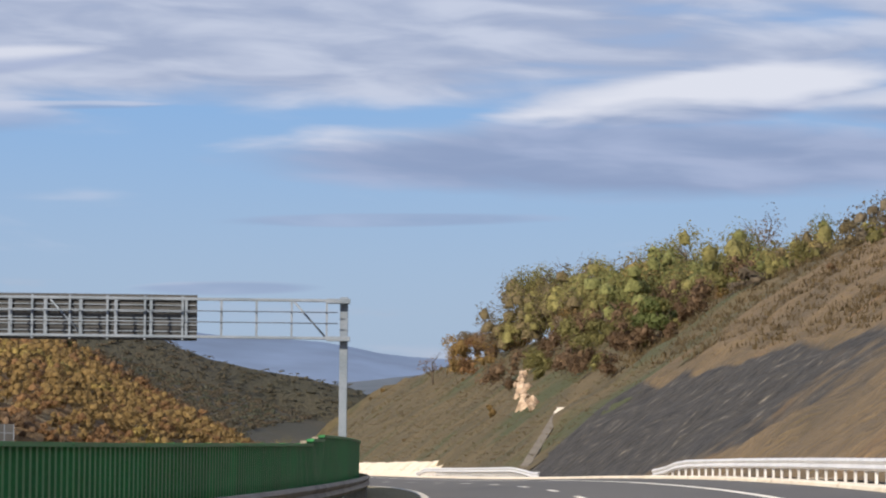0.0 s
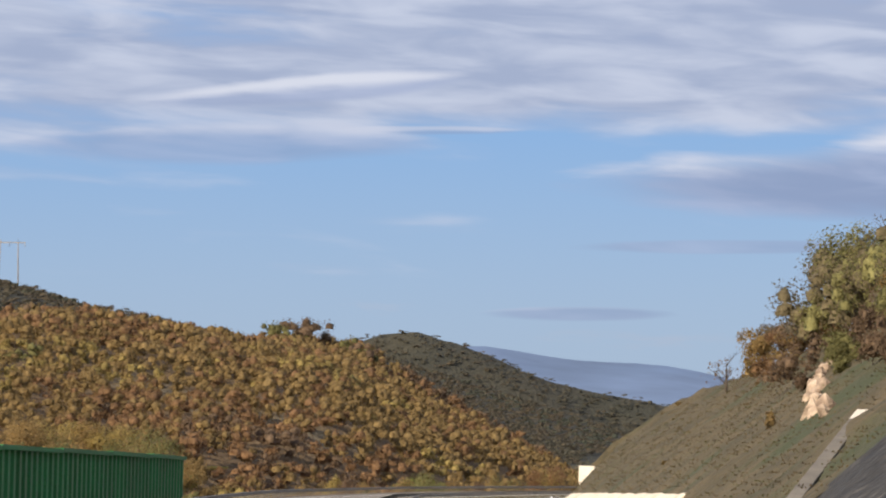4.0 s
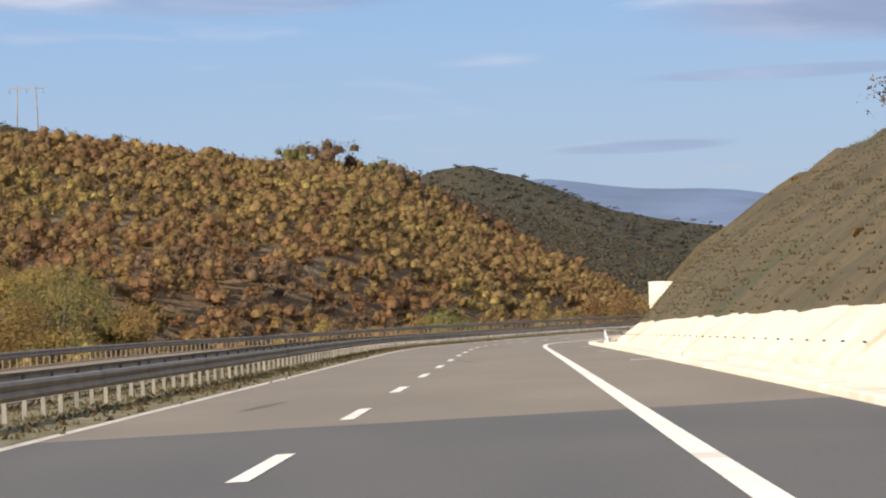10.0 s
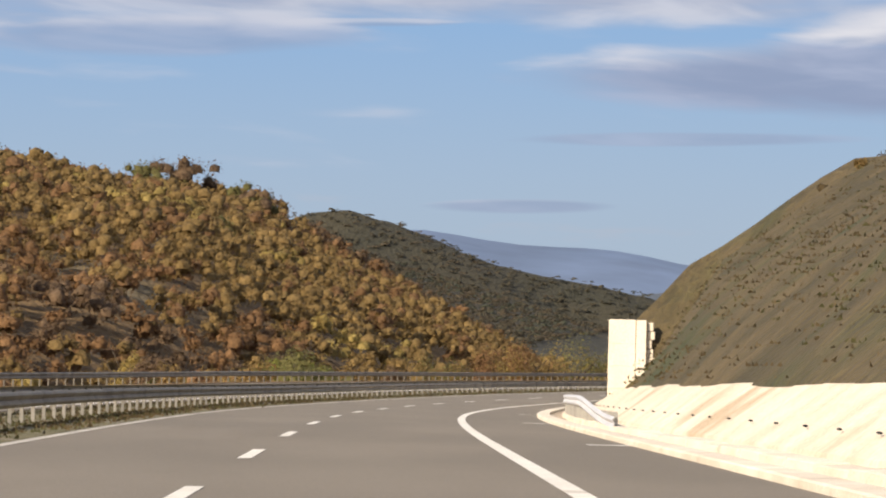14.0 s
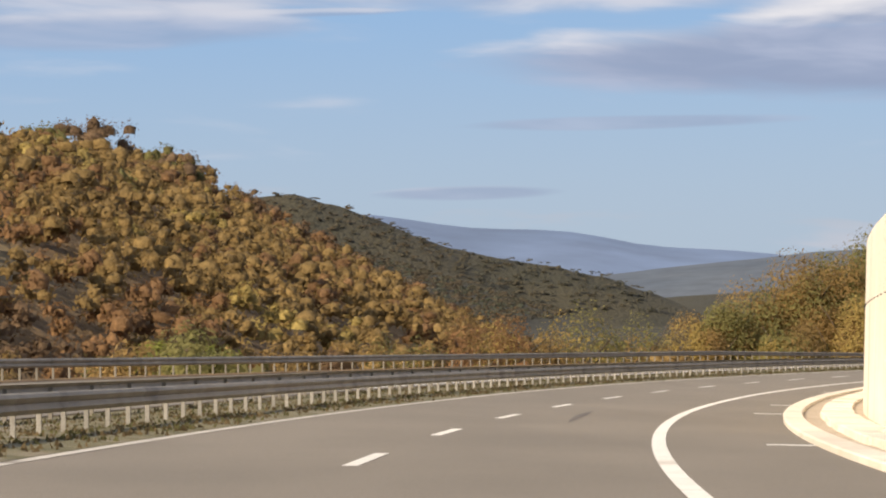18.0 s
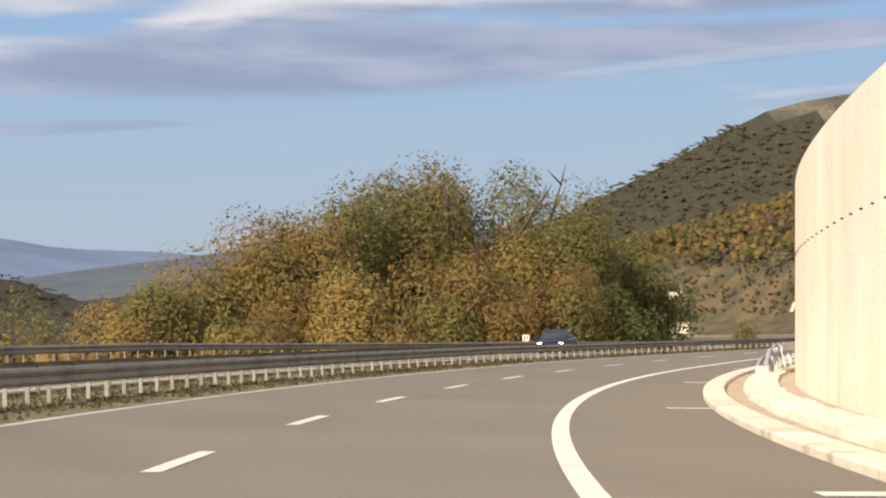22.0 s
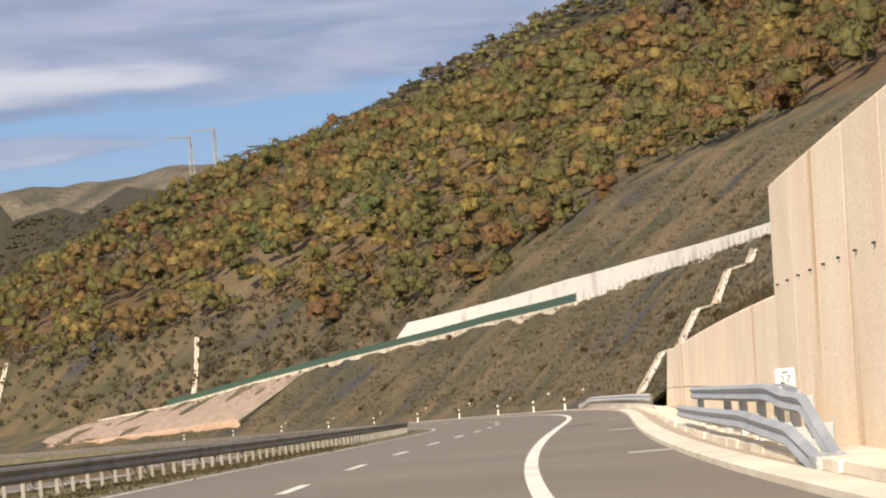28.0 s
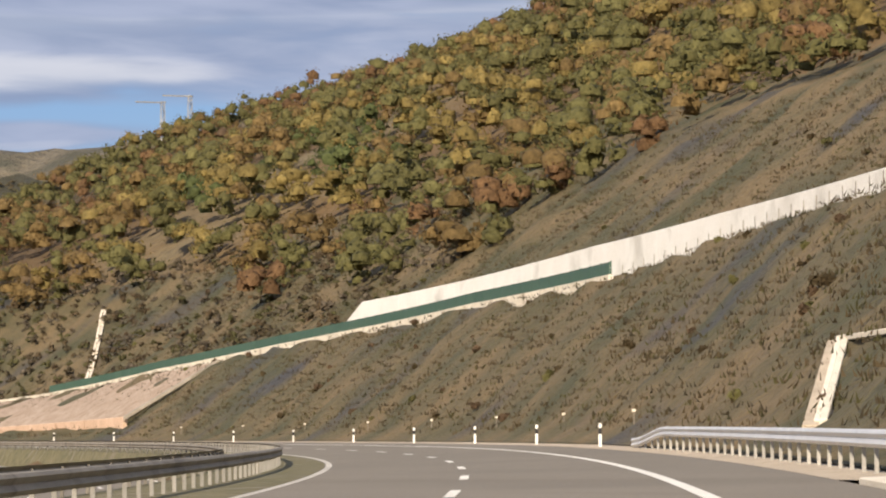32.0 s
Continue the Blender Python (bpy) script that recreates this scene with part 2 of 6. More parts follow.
# ---- materials ----
def material(name, low, high, scale=2.0, rough=0.85, metal=0.0, bump=0.3, grain=40.0, stain=None, stain_scale=0.25, stain_from=0.55, stretch=(1, 1, 1), per_piece=0.0, per_island=0.0, stain_stretch=(1, 1, 1)):
    """Two tones over broad noise, a fine grain, and stains of a third tone."""
    mat = bpy.data.materials.new(name)
    mat.use_nodes = True
    nt = mat.node_tree
    bsdf = nt.nodes["Principled BSDF"]
    geo = nt.nodes.new("ShaderNodeNewGeometry")

    def noise_at(sc, detail, st):
        mp = nt.nodes.new("ShaderNodeMapping")
        mp.inputs["Scale"].default_value = st
        nt.links.new(geo.outputs["Position"], mp.inputs[0])
        n = nt.nodes.new("ShaderNodeTexNoise")
        n.inputs["Scale"].default_value, n.inputs["Detail"].default_value = sc, detail
        nt.links.new(mp.outputs[0], n.inputs["Vector"])
        return n.outputs["Fac"]

    def mix(fac, a, b, how="MIX"):
        n = nt.nodes.new("ShaderNodeMix")
        n.data_type, n.blend_type = "RGBA", how
        for i, v in ((0, fac), (6, a), (7, b)):
            if isinstance(v, bpy.types.NodeSocket):
                nt.links.new(v, n.inputs[i])
            else:
                n.inputs[i].default_value = v if i == 0 else (*v, 1)
        return n.outputs[2]

    def span(v, a, b, lo=0.0, hi=1.0):
        n = nt.nodes.new("ShaderNodeMapRange")
        for i, x in ((1, a), (2, b), (3, lo), (4, hi)):
            n.inputs[i].default_value = x
        nt.links.new(v, n.inputs[0])
        return n.outputs[0]

    broad, fine = noise_at(scale, 5, stretch), noise_at(grain, 3, stretch)
    col = mix(span(broad, 0.35, 0.65), low, high)
    if stain:
        col = mix(span(noise_at(stain_scale, 6, stain_stretch), stain_from, stain_from + 0.12), col, stain)
    col = mix(1.0, col, mix(span(fine, 0.3, 0.7), (0.80, 0.80, 0.80), (1.15, 1.15, 1.15)), "MULTIPLY")
    if per_piece:
        oi = nt.nodes.new("ShaderNodeObjectInfo")
        col = mix(1.0, col, mix(oi.outputs["Random"], (1 - per_piece,) * 3, (1 + per_piece,) * 3), "MULTIPLY")
    if per_island:
        col = mix(1.0, col, mix(geo.outputs["Random Per Island"], (1 - per_island,) * 3, (1 + per_island,) * 3), "MULTIPLY")
    nt.links.new(col, bsdf.inputs["Base Color"])
    bsdf.inputs["Metallic"].default_value = metal
    nt.links.new(span(broad, 0.3, 0.7, rough - 0.07, min(1.0, rough + 0.07)), bsdf.inputs["Roughness"])
    if bump:
        b = nt.nodes.new("ShaderNodeBump")
        b.inputs["Strength"].default_value, b.inputs["Distance"].default_value = bump, 1.0 / grain
        nt.links.new(fine, b.inputs["Height"])
        nt.links.new(b.outputs[0], bsdf.inputs["Normal"])
    return mat


def leaf_material(name, bright=1.0):
    """Leaves: each crown's tone comes with the mesh, each leaf clump varies on its own."""
    mat = bpy.data.materials.new(name)
    mat.use_nodes = True
    nt = mat.node_tree
    bsdf = nt.nodes["Principled BSDF"]
    tone = nt.nodes.new("ShaderNodeAttribute")
    tone.attribute_name = "tone"
    geo = nt.nodes.new("ShaderNodeNewGeometry")
    ramp = nt.nodes.new("ShaderNodeMapRange")
    ramp.inputs[3].default_value, ramp.inputs[4].default_value = 0.88 * bright, 1.16 * bright
    nt.links.new(geo.outputs["Random Per Island"], ramp.inputs[0])
    mul = nt.nodes.new("ShaderNodeVectorMath")
    mul.operation = "SCALE"
    nt.links.new(tone.outputs["Color"], mul.inputs[0])
    nt.links.new(ramp.outputs[0], mul.inputs["Scale"])
    nt.links.new(mul.outputs[0], bsdf.inputs["Base Color"])
    bsdf.inputs["Roughness"].default_value = 0.75
    bsdf.inputs["Specular IOR Level"].default_value = 0.2
    tr = nt.nodes.new("ShaderNodeBsdfTranslucent")
    nt.links.new(mul.outputs[0], tr.inputs[0])
    ms = nt.nodes.new("ShaderNodeMixShader")
    ms.inputs[0].default_value = 0.58
    nt.links.new(bsdf.outputs[0], ms.inputs[1])
    nt.links.new(tr.outputs[0], ms.inputs[2])
    nt.links.new(ms.outputs[0], nt.nodes["Material Output"].inputs[0])
    return mat


ASPHALT_NEW = material("asphalt_new", (0.074, 0.073, 0.071), (0.094, 0.093, 0.090), 0.35, 0.8, bump=0.35, grain=60, stain=(0.10, 0.10, 0.10), stain_scale=0.12, stain_from=0.62, stretch=(1, 0.25, 1), stain_stretch=(1.6, 0.12, 1))
ASPHALT_OLD = material("asphalt_old", (0.166, 0.144, 0.113), (0.200, 0.175, 0.142), 0.30, 0.85, bump=0.35, grain=60, stain=(0.148, 0.124, 0.094), stain_scale=0.10, stain_from=0.60, stretch=(1, 0.3, 1), stain_stretch=(1.3, 0.1, 1))
PAINT = material("road_paint", (0.70, 0.67, 0.60), (0.80, 0.78, 0.72), 1.5, 0.6, bump=0.15, stain=(0.50, 0.45, 0.37), stain_scale=0.35, stain_from=0.62, per_piece=0.06)
CONCRETE = material("pale_concrete", (0.68, 0.61, 0.50), (0.78, 0.72, 0.62), 0.6, 0.9, bump=0.25, grain=25, stain=(0.44, 0.36, 0.27), stain_scale=0.3, stain_from=0.60, per_piece=0.07)
WALL_PALE = material("wall_concrete_pale", (0.76, 0.68, 0.56), (0.82, 0.76, 0.66), 0.35, 0.9, bump=0.2, grain=18, stain=(0.62, 0.49, 0.36), stain_scale=0.5, stain_from=0.60, stain_stretch=(1, 1, 0.16), per_piece=0.05)
WALL_PINK = material("wall_concrete_rusty", (0.84, 0.70, 0.53), (0.88, 0.77, 0.62), 0.5, 0.9, bump=0.2, grain=18, stain=(0.62, 0.41, 0.25), stain_scale=0.42, stain_from=0.60, stain_stretch=(1, 1, 0.14), per_piece=0.05)
KERB_WHITE = material("kerb_concrete", (0.66, 0.59, 0.48), (0.76, 0.70, 0.60), 0.8, 0.85, bump=0.2, stain=(0.42, 0.35, 0.27), stain_scale=0.5, stain_from=0.60, per_piece=0.08)
STEEL = material("galvanised_steel", (0.34, 0.33, 0.31), (0.44, 0.43, 0.40), 1.2, 0.55, 0.55, bump=0.05, stain=(0.30, 0.28, 0.25), stain_scale=0.8, stain_from=0.64, per_piece=0.08)
POST_GREY = material("dull_post_steel", (0.20, 0.195, 0.18), (0.28, 0.27, 0.25), 1.2, 0.6, 0.2, bump=0.05, per_piece=0.1)
POST_DARK = material("dark_post_steel", (0.13, 0.12, 0.10), (0.18, 0.165, 0.14), 1.2, 0.7, 0.1, bump=0.05, per_piece=0.1)
STEEL_BRIGHT = material("new_galvanised_steel", (0.60, 0.61, 0.63), (0.70, 0.71, 0.73), 1.2, 0.5, 0.35, bump=0.05, per_piece=0.06)
STEEL_DULL = material("weathered_steel", (0.21, 0.185, 0.15), (0.29, 0.26, 0.215), 0.8, 0.75, 0.05, bump=0.05, stain=(0.16, 0.14, 0.12), stain_scale=0.6, per_piece=0.1)
STEEL_BLUE = material("blue_grey_galvanised_steel", (0.34, 0.375, 0.41), (0.44, 0.47, 0.50), 0.9, 0.6, 0.25, bump=0.08, stain=(0.26, 0.27, 0.28), stain_scale=0.6, stain_from=0.6, per_piece=0.08)
GREEN = material("green_sheet", (0.015, 0.16, 0.045), (0.03, 0.23, 0.07), 0.8, 0.5, bump=0.0, stain=(0.02, 0.10, 0.03), stain_scale=0.7, stain_from=0.62, per_piece=0.12)
LINE_DULL = material("worn_edge_line", (0.46, 0.43, 0.38), (0.58, 0.55, 0.49), 1.2, 0.7, bump=0.15, stain=(0.24, 0.215, 0.18), stain_scale=0.5, stain_from=0.58)
GREEN_DARK = material("green_fence_paint", (0.040, 0.092, 0.064), (0.058, 0.118, 0.084), 0.8, 0.6, bump=0.0)
WHITE_WALL = material("white_plaster", (0.82, 0.80, 0.76), (0.87, 0.86, 0.83), 0.4, 0.9, bump=0.1, stain=(0.62, 0.60, 0.56), stain_scale=0.2)
DRY_GRASS = material("dry_grass_slope", (0.055, 0.045, 0.019), (0.105, 0.079, 0.038), 0.28, 0.95, bump=0.9, grain=2.2, stain=(0.044, 0.052, 0.018), stain_scale=0.09, stain_from=0.52)
SLOPE_LATE = material("scrub_slope", (0.056, 0.056, 0.024), (0.150, 0.108, 0.054), 0.12, 0.95, bump=0.9, grain=2.0, stain=(0.046, 0.046, 0.050), stain_scale=0.055, stain_from=0.575)
ROCK_DARK = material("dark_rock", (0.022, 0.021, 0.020), (0.05, 0.046, 0.042), 0.5, 0.8, bump=1.0, grain=3.0, stain=(0.24, 0.19, 0.13), stain_scale=0.9, stain_from=0.62, stain_stretch=(1, 1, 0.35))
def rock_bank():
    """Earth and dark rock, the rock where the cutting lays it bare, its beds running up the slope."""
    mat = material("rock_and_earth_bank", (0.080, 0.060, 0.033), (0.140, 0.099, 0.053), 0.16, 0.95, bump=1.0, grain=1.6, stain=(0.15, 0.088, 0.036), stain_scale=0.12, stain_from=0.60)
    nt = mat.node_tree
    bsdf = nt.nodes["Principled BSDF"]
    earth = bsdf.inputs["Base Color"].links[0].from_socket
    geo = nt.nodes.new("ShaderNodeNewGeometry")
    turn = nt.nodes.new("ShaderNodeMapping")
    turn.inputs["Rotation"].default_value, turn.inputs["Scale"].default_value = (0, radians(-52), radians(-14)), (0.35, 1.6, 2.4)
    nt.links.new(geo.outputs["Position"], turn.inputs[0])
    beds = nt.nodes.new("ShaderNodeTexNoise")
    beds.inputs["Scale"].default_value, beds.inputs["Detail"].default_value = 0.8, 6
    nt.links.new(turn.outputs[0], beds.inputs["Vector"])

    def ramp(v, a, b):
        n = nt.nodes.new("ShaderNodeMapRange")
        n.inputs[1].default_value, n.inputs[2].default_value = a, b
        nt.links.new(v, n.inputs[0])
        return n.outputs[0]

    def mix(fac, a, b):
        n = nt.nodes.new("ShaderNodeMix")
        n.data_type = "RGBA"
        nt.links.new(fac, n.inputs[0])
        for i, v in ((6, a), (7, b)):
            if isinstance(v, bpy.types.NodeSocket):
                nt.links.new(v, n.inputs[i])
            else:
                n.inputs[i].default_value = (*v, 1)
        return n.outputs[2]

    stone = mix(ramp(beds.outputs["Fac"], 0.35, 0.55), (0.014, 0.014, 0.015), (0.036, 0.034, 0.032))
    stone = mix(ramp(beds.outputs["Fac"], 0.60, 0.74), stone, (0.15, 0.135, 0.115))
    at_ = nt.nodes.new("ShaderNodeAttribute")
    at_.attribute_name = "rock"
    sum_ = nt.nodes.new("ShaderNodeMath")
    sum_.operation = "MULTIPLY_ADD"
    edge = nt.nodes.new("ShaderNodeTexNoise")
    edge.inputs["Scale"].default_value, edge.inputs["Detail"].default_value = 0.35, 6
    nt.links.new(geo.outputs["Position"], edge.inputs["Vector"])
    nt.links.new(edge.outputs["Fac"], sum_.inputs[0])
    sum_.inputs[1].default_value = 0.7
    nt.links.new(at_.outputs["Fac"], sum_.inputs[2])
    nt.links.new(mix(ramp(sum_.outputs[0], 0.75, 0.98), earth, stone), bsdf.inputs["Base Color"])
    return mat


ROCK_BANK = rock_bank()
VERGE = material("median_grass", (0.10, 0.095, 0.045), (0.19, 0.165, 0.09), 1.2, 0.95, bump=0.8, grain=14, stain=(0.22, 0.19, 0.14), stain_scale=0.6)
GRAVEL = material("gutter_soil", (0.40, 0.33, 0.25), (0.52, 0.44, 0.34), 1.0, 0.95, bump=0.7, grain=14)
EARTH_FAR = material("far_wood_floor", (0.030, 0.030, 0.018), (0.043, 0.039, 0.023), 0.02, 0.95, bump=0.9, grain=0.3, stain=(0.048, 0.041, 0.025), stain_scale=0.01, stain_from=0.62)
# blue-grey because the air's haze is put into the hill's own colour
EARTH_HAZE = material("distant_hill_hazed", (0.058, 0.078, 0.108), (0.078, 0.098, 0.126), 0.01, 1.0, bump=0.0, grain=0.05)
BANK = material("earth_bank", (0.105, 0.075, 0.042), (0.19, 0.13, 0.068), 0.16, 0.95, bump=1.0, grain=1.6, stain=(0.045, 0.040, 0.034), stain_scale=0.14, stain_from=0.58)
EARTH = material("hill_ground", (0.095, 0.060, 0.026), (0.15, 0.095, 0.040), 0.05, 0.95, bump=0.8, grain=0.8, stain=(0.16, 0.13, 0.075), stain_scale=0.012, stain_from=0.58)
SUMMIT = material("bare_stony_summit", (0.085, 0.075, 0.052), (0.165, 0.14, 0.10), 0.05, 0.95, bump=1.0, grain=0.35, stain=(0.065, 0.062, 0.042), stain_scale=0.045, stain_from=0.54)
BARK = material("bark", (0.055, 0.042, 0.030), (0.11, 0.088, 0.065), 3.0, 0.95, bump=0.6, grain=20)
DARK = material("dark_rubber", (0.012, 0.012, 0.013), (0.02, 0.02, 0.02), 3.0, 0.7, bump=0.0)
LEAVES = leaf_material("leaves")


def canopy_material(name):
    """The closed mass of a leaf clump: mottled and rough at the size of leaf sprays."""
    mat = leaf_material(name)
    nt = mat.node_tree
    bsdf = nt.nodes["Principled BSDF"]
    mul = bsdf.inputs["Base Color"].links[0].from_node
    where = nt.nodes.new("ShaderNodeTexCoord")
    grain = nt.nodes.new("ShaderNodeTexNoise")
    grain.inputs["Scale"].default_value, grain.inputs["Detail"].default_value, grain.inputs["Roughness"].default_value = 1.6, 5.0, 0.62
    nt.links.new(where.outputs["Object"], grain.inputs["Vector"])
    span = nt.nodes.new("ShaderNodeMapRange")
    for i, v in ((1, 0.32), (2, 0.68), (3, 0.62), (4, 1.3)):
        span.inputs[i].default_value = v
    nt.links.new(grain.outputs["Fac"], span.inputs[0])
    mottle = nt.nodes.new("ShaderNodeVectorMath")
    mottle.operation = "SCALE"
    nt.links.new(mul.outputs[0], mottle.inputs[0])
    nt.links.new(span.outputs[0], mottle.inputs["Scale"])
    bump = nt.nodes.new("ShaderNodeBump")
    bump.inputs["Strength"].default_value, bump.inputs["Distance"].default_value = 0.8, 0.5
    nt.links.new(grain.outputs["Fac"], bump.inputs["Height"])
    nt.links.new(bump.outputs[0], bsdf.inputs["Normal"])
    for node in nt.nodes:
        if node.type == "BSDF_TRANSLUCENT":
            nt.links.new(mottle.outputs[0], node.inputs[0])
        elif node.type == "MIX_SHADER":
            node.inputs[0].default_value = 0.25
    nt.links.new(mottle.outputs[0], bsdf.inputs["Base Color"])
    return mat


CANOPY = canopy_material("leaf_mass")

# ---- the land ----
def right_side(s, u):
    """Height over the road's plane on the right of the carriageway."""
    s, u = np.broadcast_arrays(np.asarray(s, float), np.asarray(u, float))
    cap = np.interp(s, [-260, -130, -60, -20, 11, 40, 113, 250, 300, 325, 640, 680], [26, 22, 17, 14, 12.4, 10.4, 12.5, 13.6, 12.5, 8, 8, 11])
    toe = np.interp(s, [-260, 36, 44, 215, 235, 262, 292, 293, 380, 385, 586, 590, 680, 696, 698, 1420], [0.3, 0.3, 1.1, 1.1, 1.0, 1.2, 1.4, 3.9, 4.3, 4.8, 4.2, 2.45, 2.3, 1.0, 0.15, 0.15])
    m = np.interp(s, [-260, -60, 40, 290, 325, 620, 705, 1420], [0.62, 0.66, 0.74, 0.74, 0.5, 0.5, 0.74, 0.74])
    u0 = np.interp(s, [-260, 30, 44, 235, 262, 292, 293, 697, 701], [8.2, 8.2, 8.9, 8.9, 10.0, 10.2, 8.6, 8.6, 8.0])
    m1 = np.interp(s, [40, 110, 190, 235, 262, 292, 293, 325], [0.74, 0.80, 0.95, 1.0, 1.6, 1.75, 1.0, 0.5])
    m2 = np.interp(s, [40, 190, 250, 290, 325], [0.74, 0.62, 0.66, 0.74, 0.5])
    d = np.maximum(u - u0, 0)
    z = toe + np.where((s > 40) & (s < 325), m1 * np.minimum(d, 3.2) + m2 * np.maximum(d - 3.2, 0), m * d)
    z = np.minimum(z, cap + 0.14 * (u - u0 - (cap - toe) / m))
    # the bench of the upper road, and the scree above it
    bench = np.interp(s, [640, 700, 745, 782, 830, 862, 905, 929, 950, 971, 992, 1014, 1035, 1057, 1120, 1420], [8.5, 9.2, 9.95, 10.3, 10.2, 9.5, 9.35, 8.95, 8.6, 8.15, 7.5, 6.75, 5.7, 4.65, 2.6, 1.0])
    face = toe + (bench - toe) * np.clip((u - u0) / (19.4 - u0), 0, 1)
    late = np.where(u < 19.4, face, np.where(u < 25.0, bench, bench + np.interp(s, [1040, 1100, 1170], [0.78, 0.80, 1.05]) * (u - 25.0)))
    late = np.minimum(late, bench + 17 + 0.45 * (u - 47.0))
    w = np.clip((s - 655) / 45, 0, 1)
    z = z * (1 - w) + late * w
    ledge = np.where((s > 236) & (s < 292.5) & (u > 8.97), 0.85, 0.05)
    return np.where(u < u0, np.minimum(z, ledge), z)


def left_side(u):
    d = np.maximum(-20.2 - u, 0)
    return -0.45 - np.minimum(d * 0.42, 9.0)


def tent(x, y, line, fall):
    """A ridge: heights along a line, falling to both sides."""
    best = np.full(x.shape, -1e9)
    for (x0, y0, z0), (x1, y1, z1) in zip(line[:-1], line[1:]):
        dx, dy = x1 - x0, y1 - y0
        t = np.clip(((x - x0) * dx + (y - y0) * dy) / (dx * dx + dy * dy), 0, 1)
        d = np.hypot(x - x0 - t * dx, y - y0 - t * dy)
        best = np.maximum(best, z0 + t * (z1 - z0) - fall * (np.sqrt(d * d + 100) - 10))
    return best


HILL_A = [(-177, 283, 0.0), (-138, 460, 9.5), (-95.4, 619, 14.8), (-82.1, 716, 18.5), (-56.8, 860, 15.4)]
HILL_A2 = [(-56.8, 860, 15.4), (-51.7, 967, 18.6), (-37.4, 1005, 17.6), (-22.0, 1022, 12.5)]
HILL_B = [(-443, 1192, 89.2), (-313, 1502, 73.0), (-256, 1685, 62.2), (-243, 1932, 56.8), (-212, 2044, 52.7), (-155, 2338, 40.6), (-106, 2919, 48.7)]
HILL_B2 = [(-106, 2919, 47.0), (-75.0, 3000, 51.0), (-54.0, 3000, 60.0), (-33.0, 3000, 61.5), (-5.0, 3000, 54.0), (18.0, 3000, 46.0), (35.0, 3000, 37.0), (60.0, 3000, 29.0), (92.0, 3000, 20.0), (127, 3000, 13.0), (165, 3000, 8.0), (200, 3000, 0.0), (232, 3000, -11.0), (255, 3000, -22.0), (288, 3000, -42.0)]
HILL_C = [(405, 2129, 11.9), (421, 2070, 19.9), (459, 2059, 44.1), (485, 2052, 56.4), (511, 2044, 71.1), (540, 2036, 75.9), (566, 2027, 77.0), (590, 1940, 79.2), (600, 1850, 79.7), (605, 1760, 84.8), (612, 1670, 98.0), (622, 1600, 109), (640, 1450, 105), (600, 1150, 78.0), (520, 808, 66.0), (420, 509, 50.0), (302, 261, 36.0), (154, -85.0, 28.0)]
HILL_E = [(270, 1492, -5.1), (311, 1478, 2.9), (328, 1422, 8.9), (345, 1365, 17.9), (387, 1350, 38.9), (396, 1239, 43.1), (385, 1187, 43.9), (370, 1060, 45.9), (352, 910, 46.9), (323, 761, 55.9), (300, 611, 49.9)]
HILL_F = [(430, 1490, 45.9), (455, 1495, 52.5), (480, 1500, 57.5), (505, 1500, 67.4), (530, 1500, 79.3), (560, 1495, 93.7), (600, 1480, 111), (660, 1440, 106)]
HILL_D = [(290, 3834, -6.0), (360, 3834, 1.0), (415, 3834, 15.5), (493, 3834, 24.0), (750, 3800, 40.0), (1250, 3700, 70.0)]


def wooded(x, y):
    """The near hills across the valley, their feet cut steeper towards the stream."""
    return np.maximum(tent(x, y, HILL_A, 0.24), tent(x, y, HILL_A2, 0.36)) - 0.26 * np.maximum(x + 28, 0)


def far_wood(x, y):
    return np.maximum(tent(x, y, HILL_B, 0.30), tent(x, y, HILL_B2, 0.50))


def land(x, y):
    s, u = along(x, y)
    s, u = s.reshape(x.shape), u.reshape(x.shape)
    zr = np.interp(s, SS, RZ)
    rough = wave(x, y, 0.02, 1) * 1.4 + wave(x, y, 0.07, 2) * 0.5
    away = np.clip((np.abs(u) - 26) / 40, 0, 1)
    floor = np.interp(y, [-300, 300, 900, 1500, 2500, 4500], [-14, -16, -26, -34, -40, -46])
    hills = np.maximum.reduce([wooded(x, y), tent(x, y, HILL_E, 0.46), tent(x, y, HILL_F, 0.55), far_wood(x, y), tent(x, y, HILL_C, 0.55), tent(x, y, HILL_D, 0.12), floor + 0 * x]) + rough
    left = np.minimum(zr - np.interp(s, SS, EE) * np.clip(u, -22, 12) + left_side(u), zr + 3)
    bl = np.clip((-44 - u) / 45, 0, 1)
    bl = bl * bl * (3 - 2 * bl)
    near_l = left * (1 - bl) + np.maximum(hills, left - 6) * bl
    right = zr + right_side(s, u) + rough * np.clip((u - 30) / 30, 0, 1) - 0.5
    far_r = np.clip((u - 50) / 40, 0, 1)
    right = np.where(u > 50, right * (1 - far_r) + np.maximum(hills, zr + 6) * far_r, right)
    inside = (s > -255) & (s < 1380)
    z = np.where(u < 0, near_l, right)
    flat = zr - 0.75 - np.interp(s, SS, EE) * np.clip(u, -22, 12)
    flat = flat - np.where(u < -8.2, 1.6 * np.clip((s - 620) / 90, 0, 1), 0)
    z = np.where((u > 8) & (u < 50), z - 1.2, z)
    z = np.where((u > -20.2) & (u < 15), flat, z)
    return np.where(inside, z, np.where(np.abs(u) < 12, flat, hills))


def spaced(a, b, fine0, fine1, step, coarse):
    return np.unique(np.round(np.concatenate([np.arange(a, fine0, coarse), np.arange(fine0, fine1, step), np.arange(fine1, b + 1, coarse)]), 2))


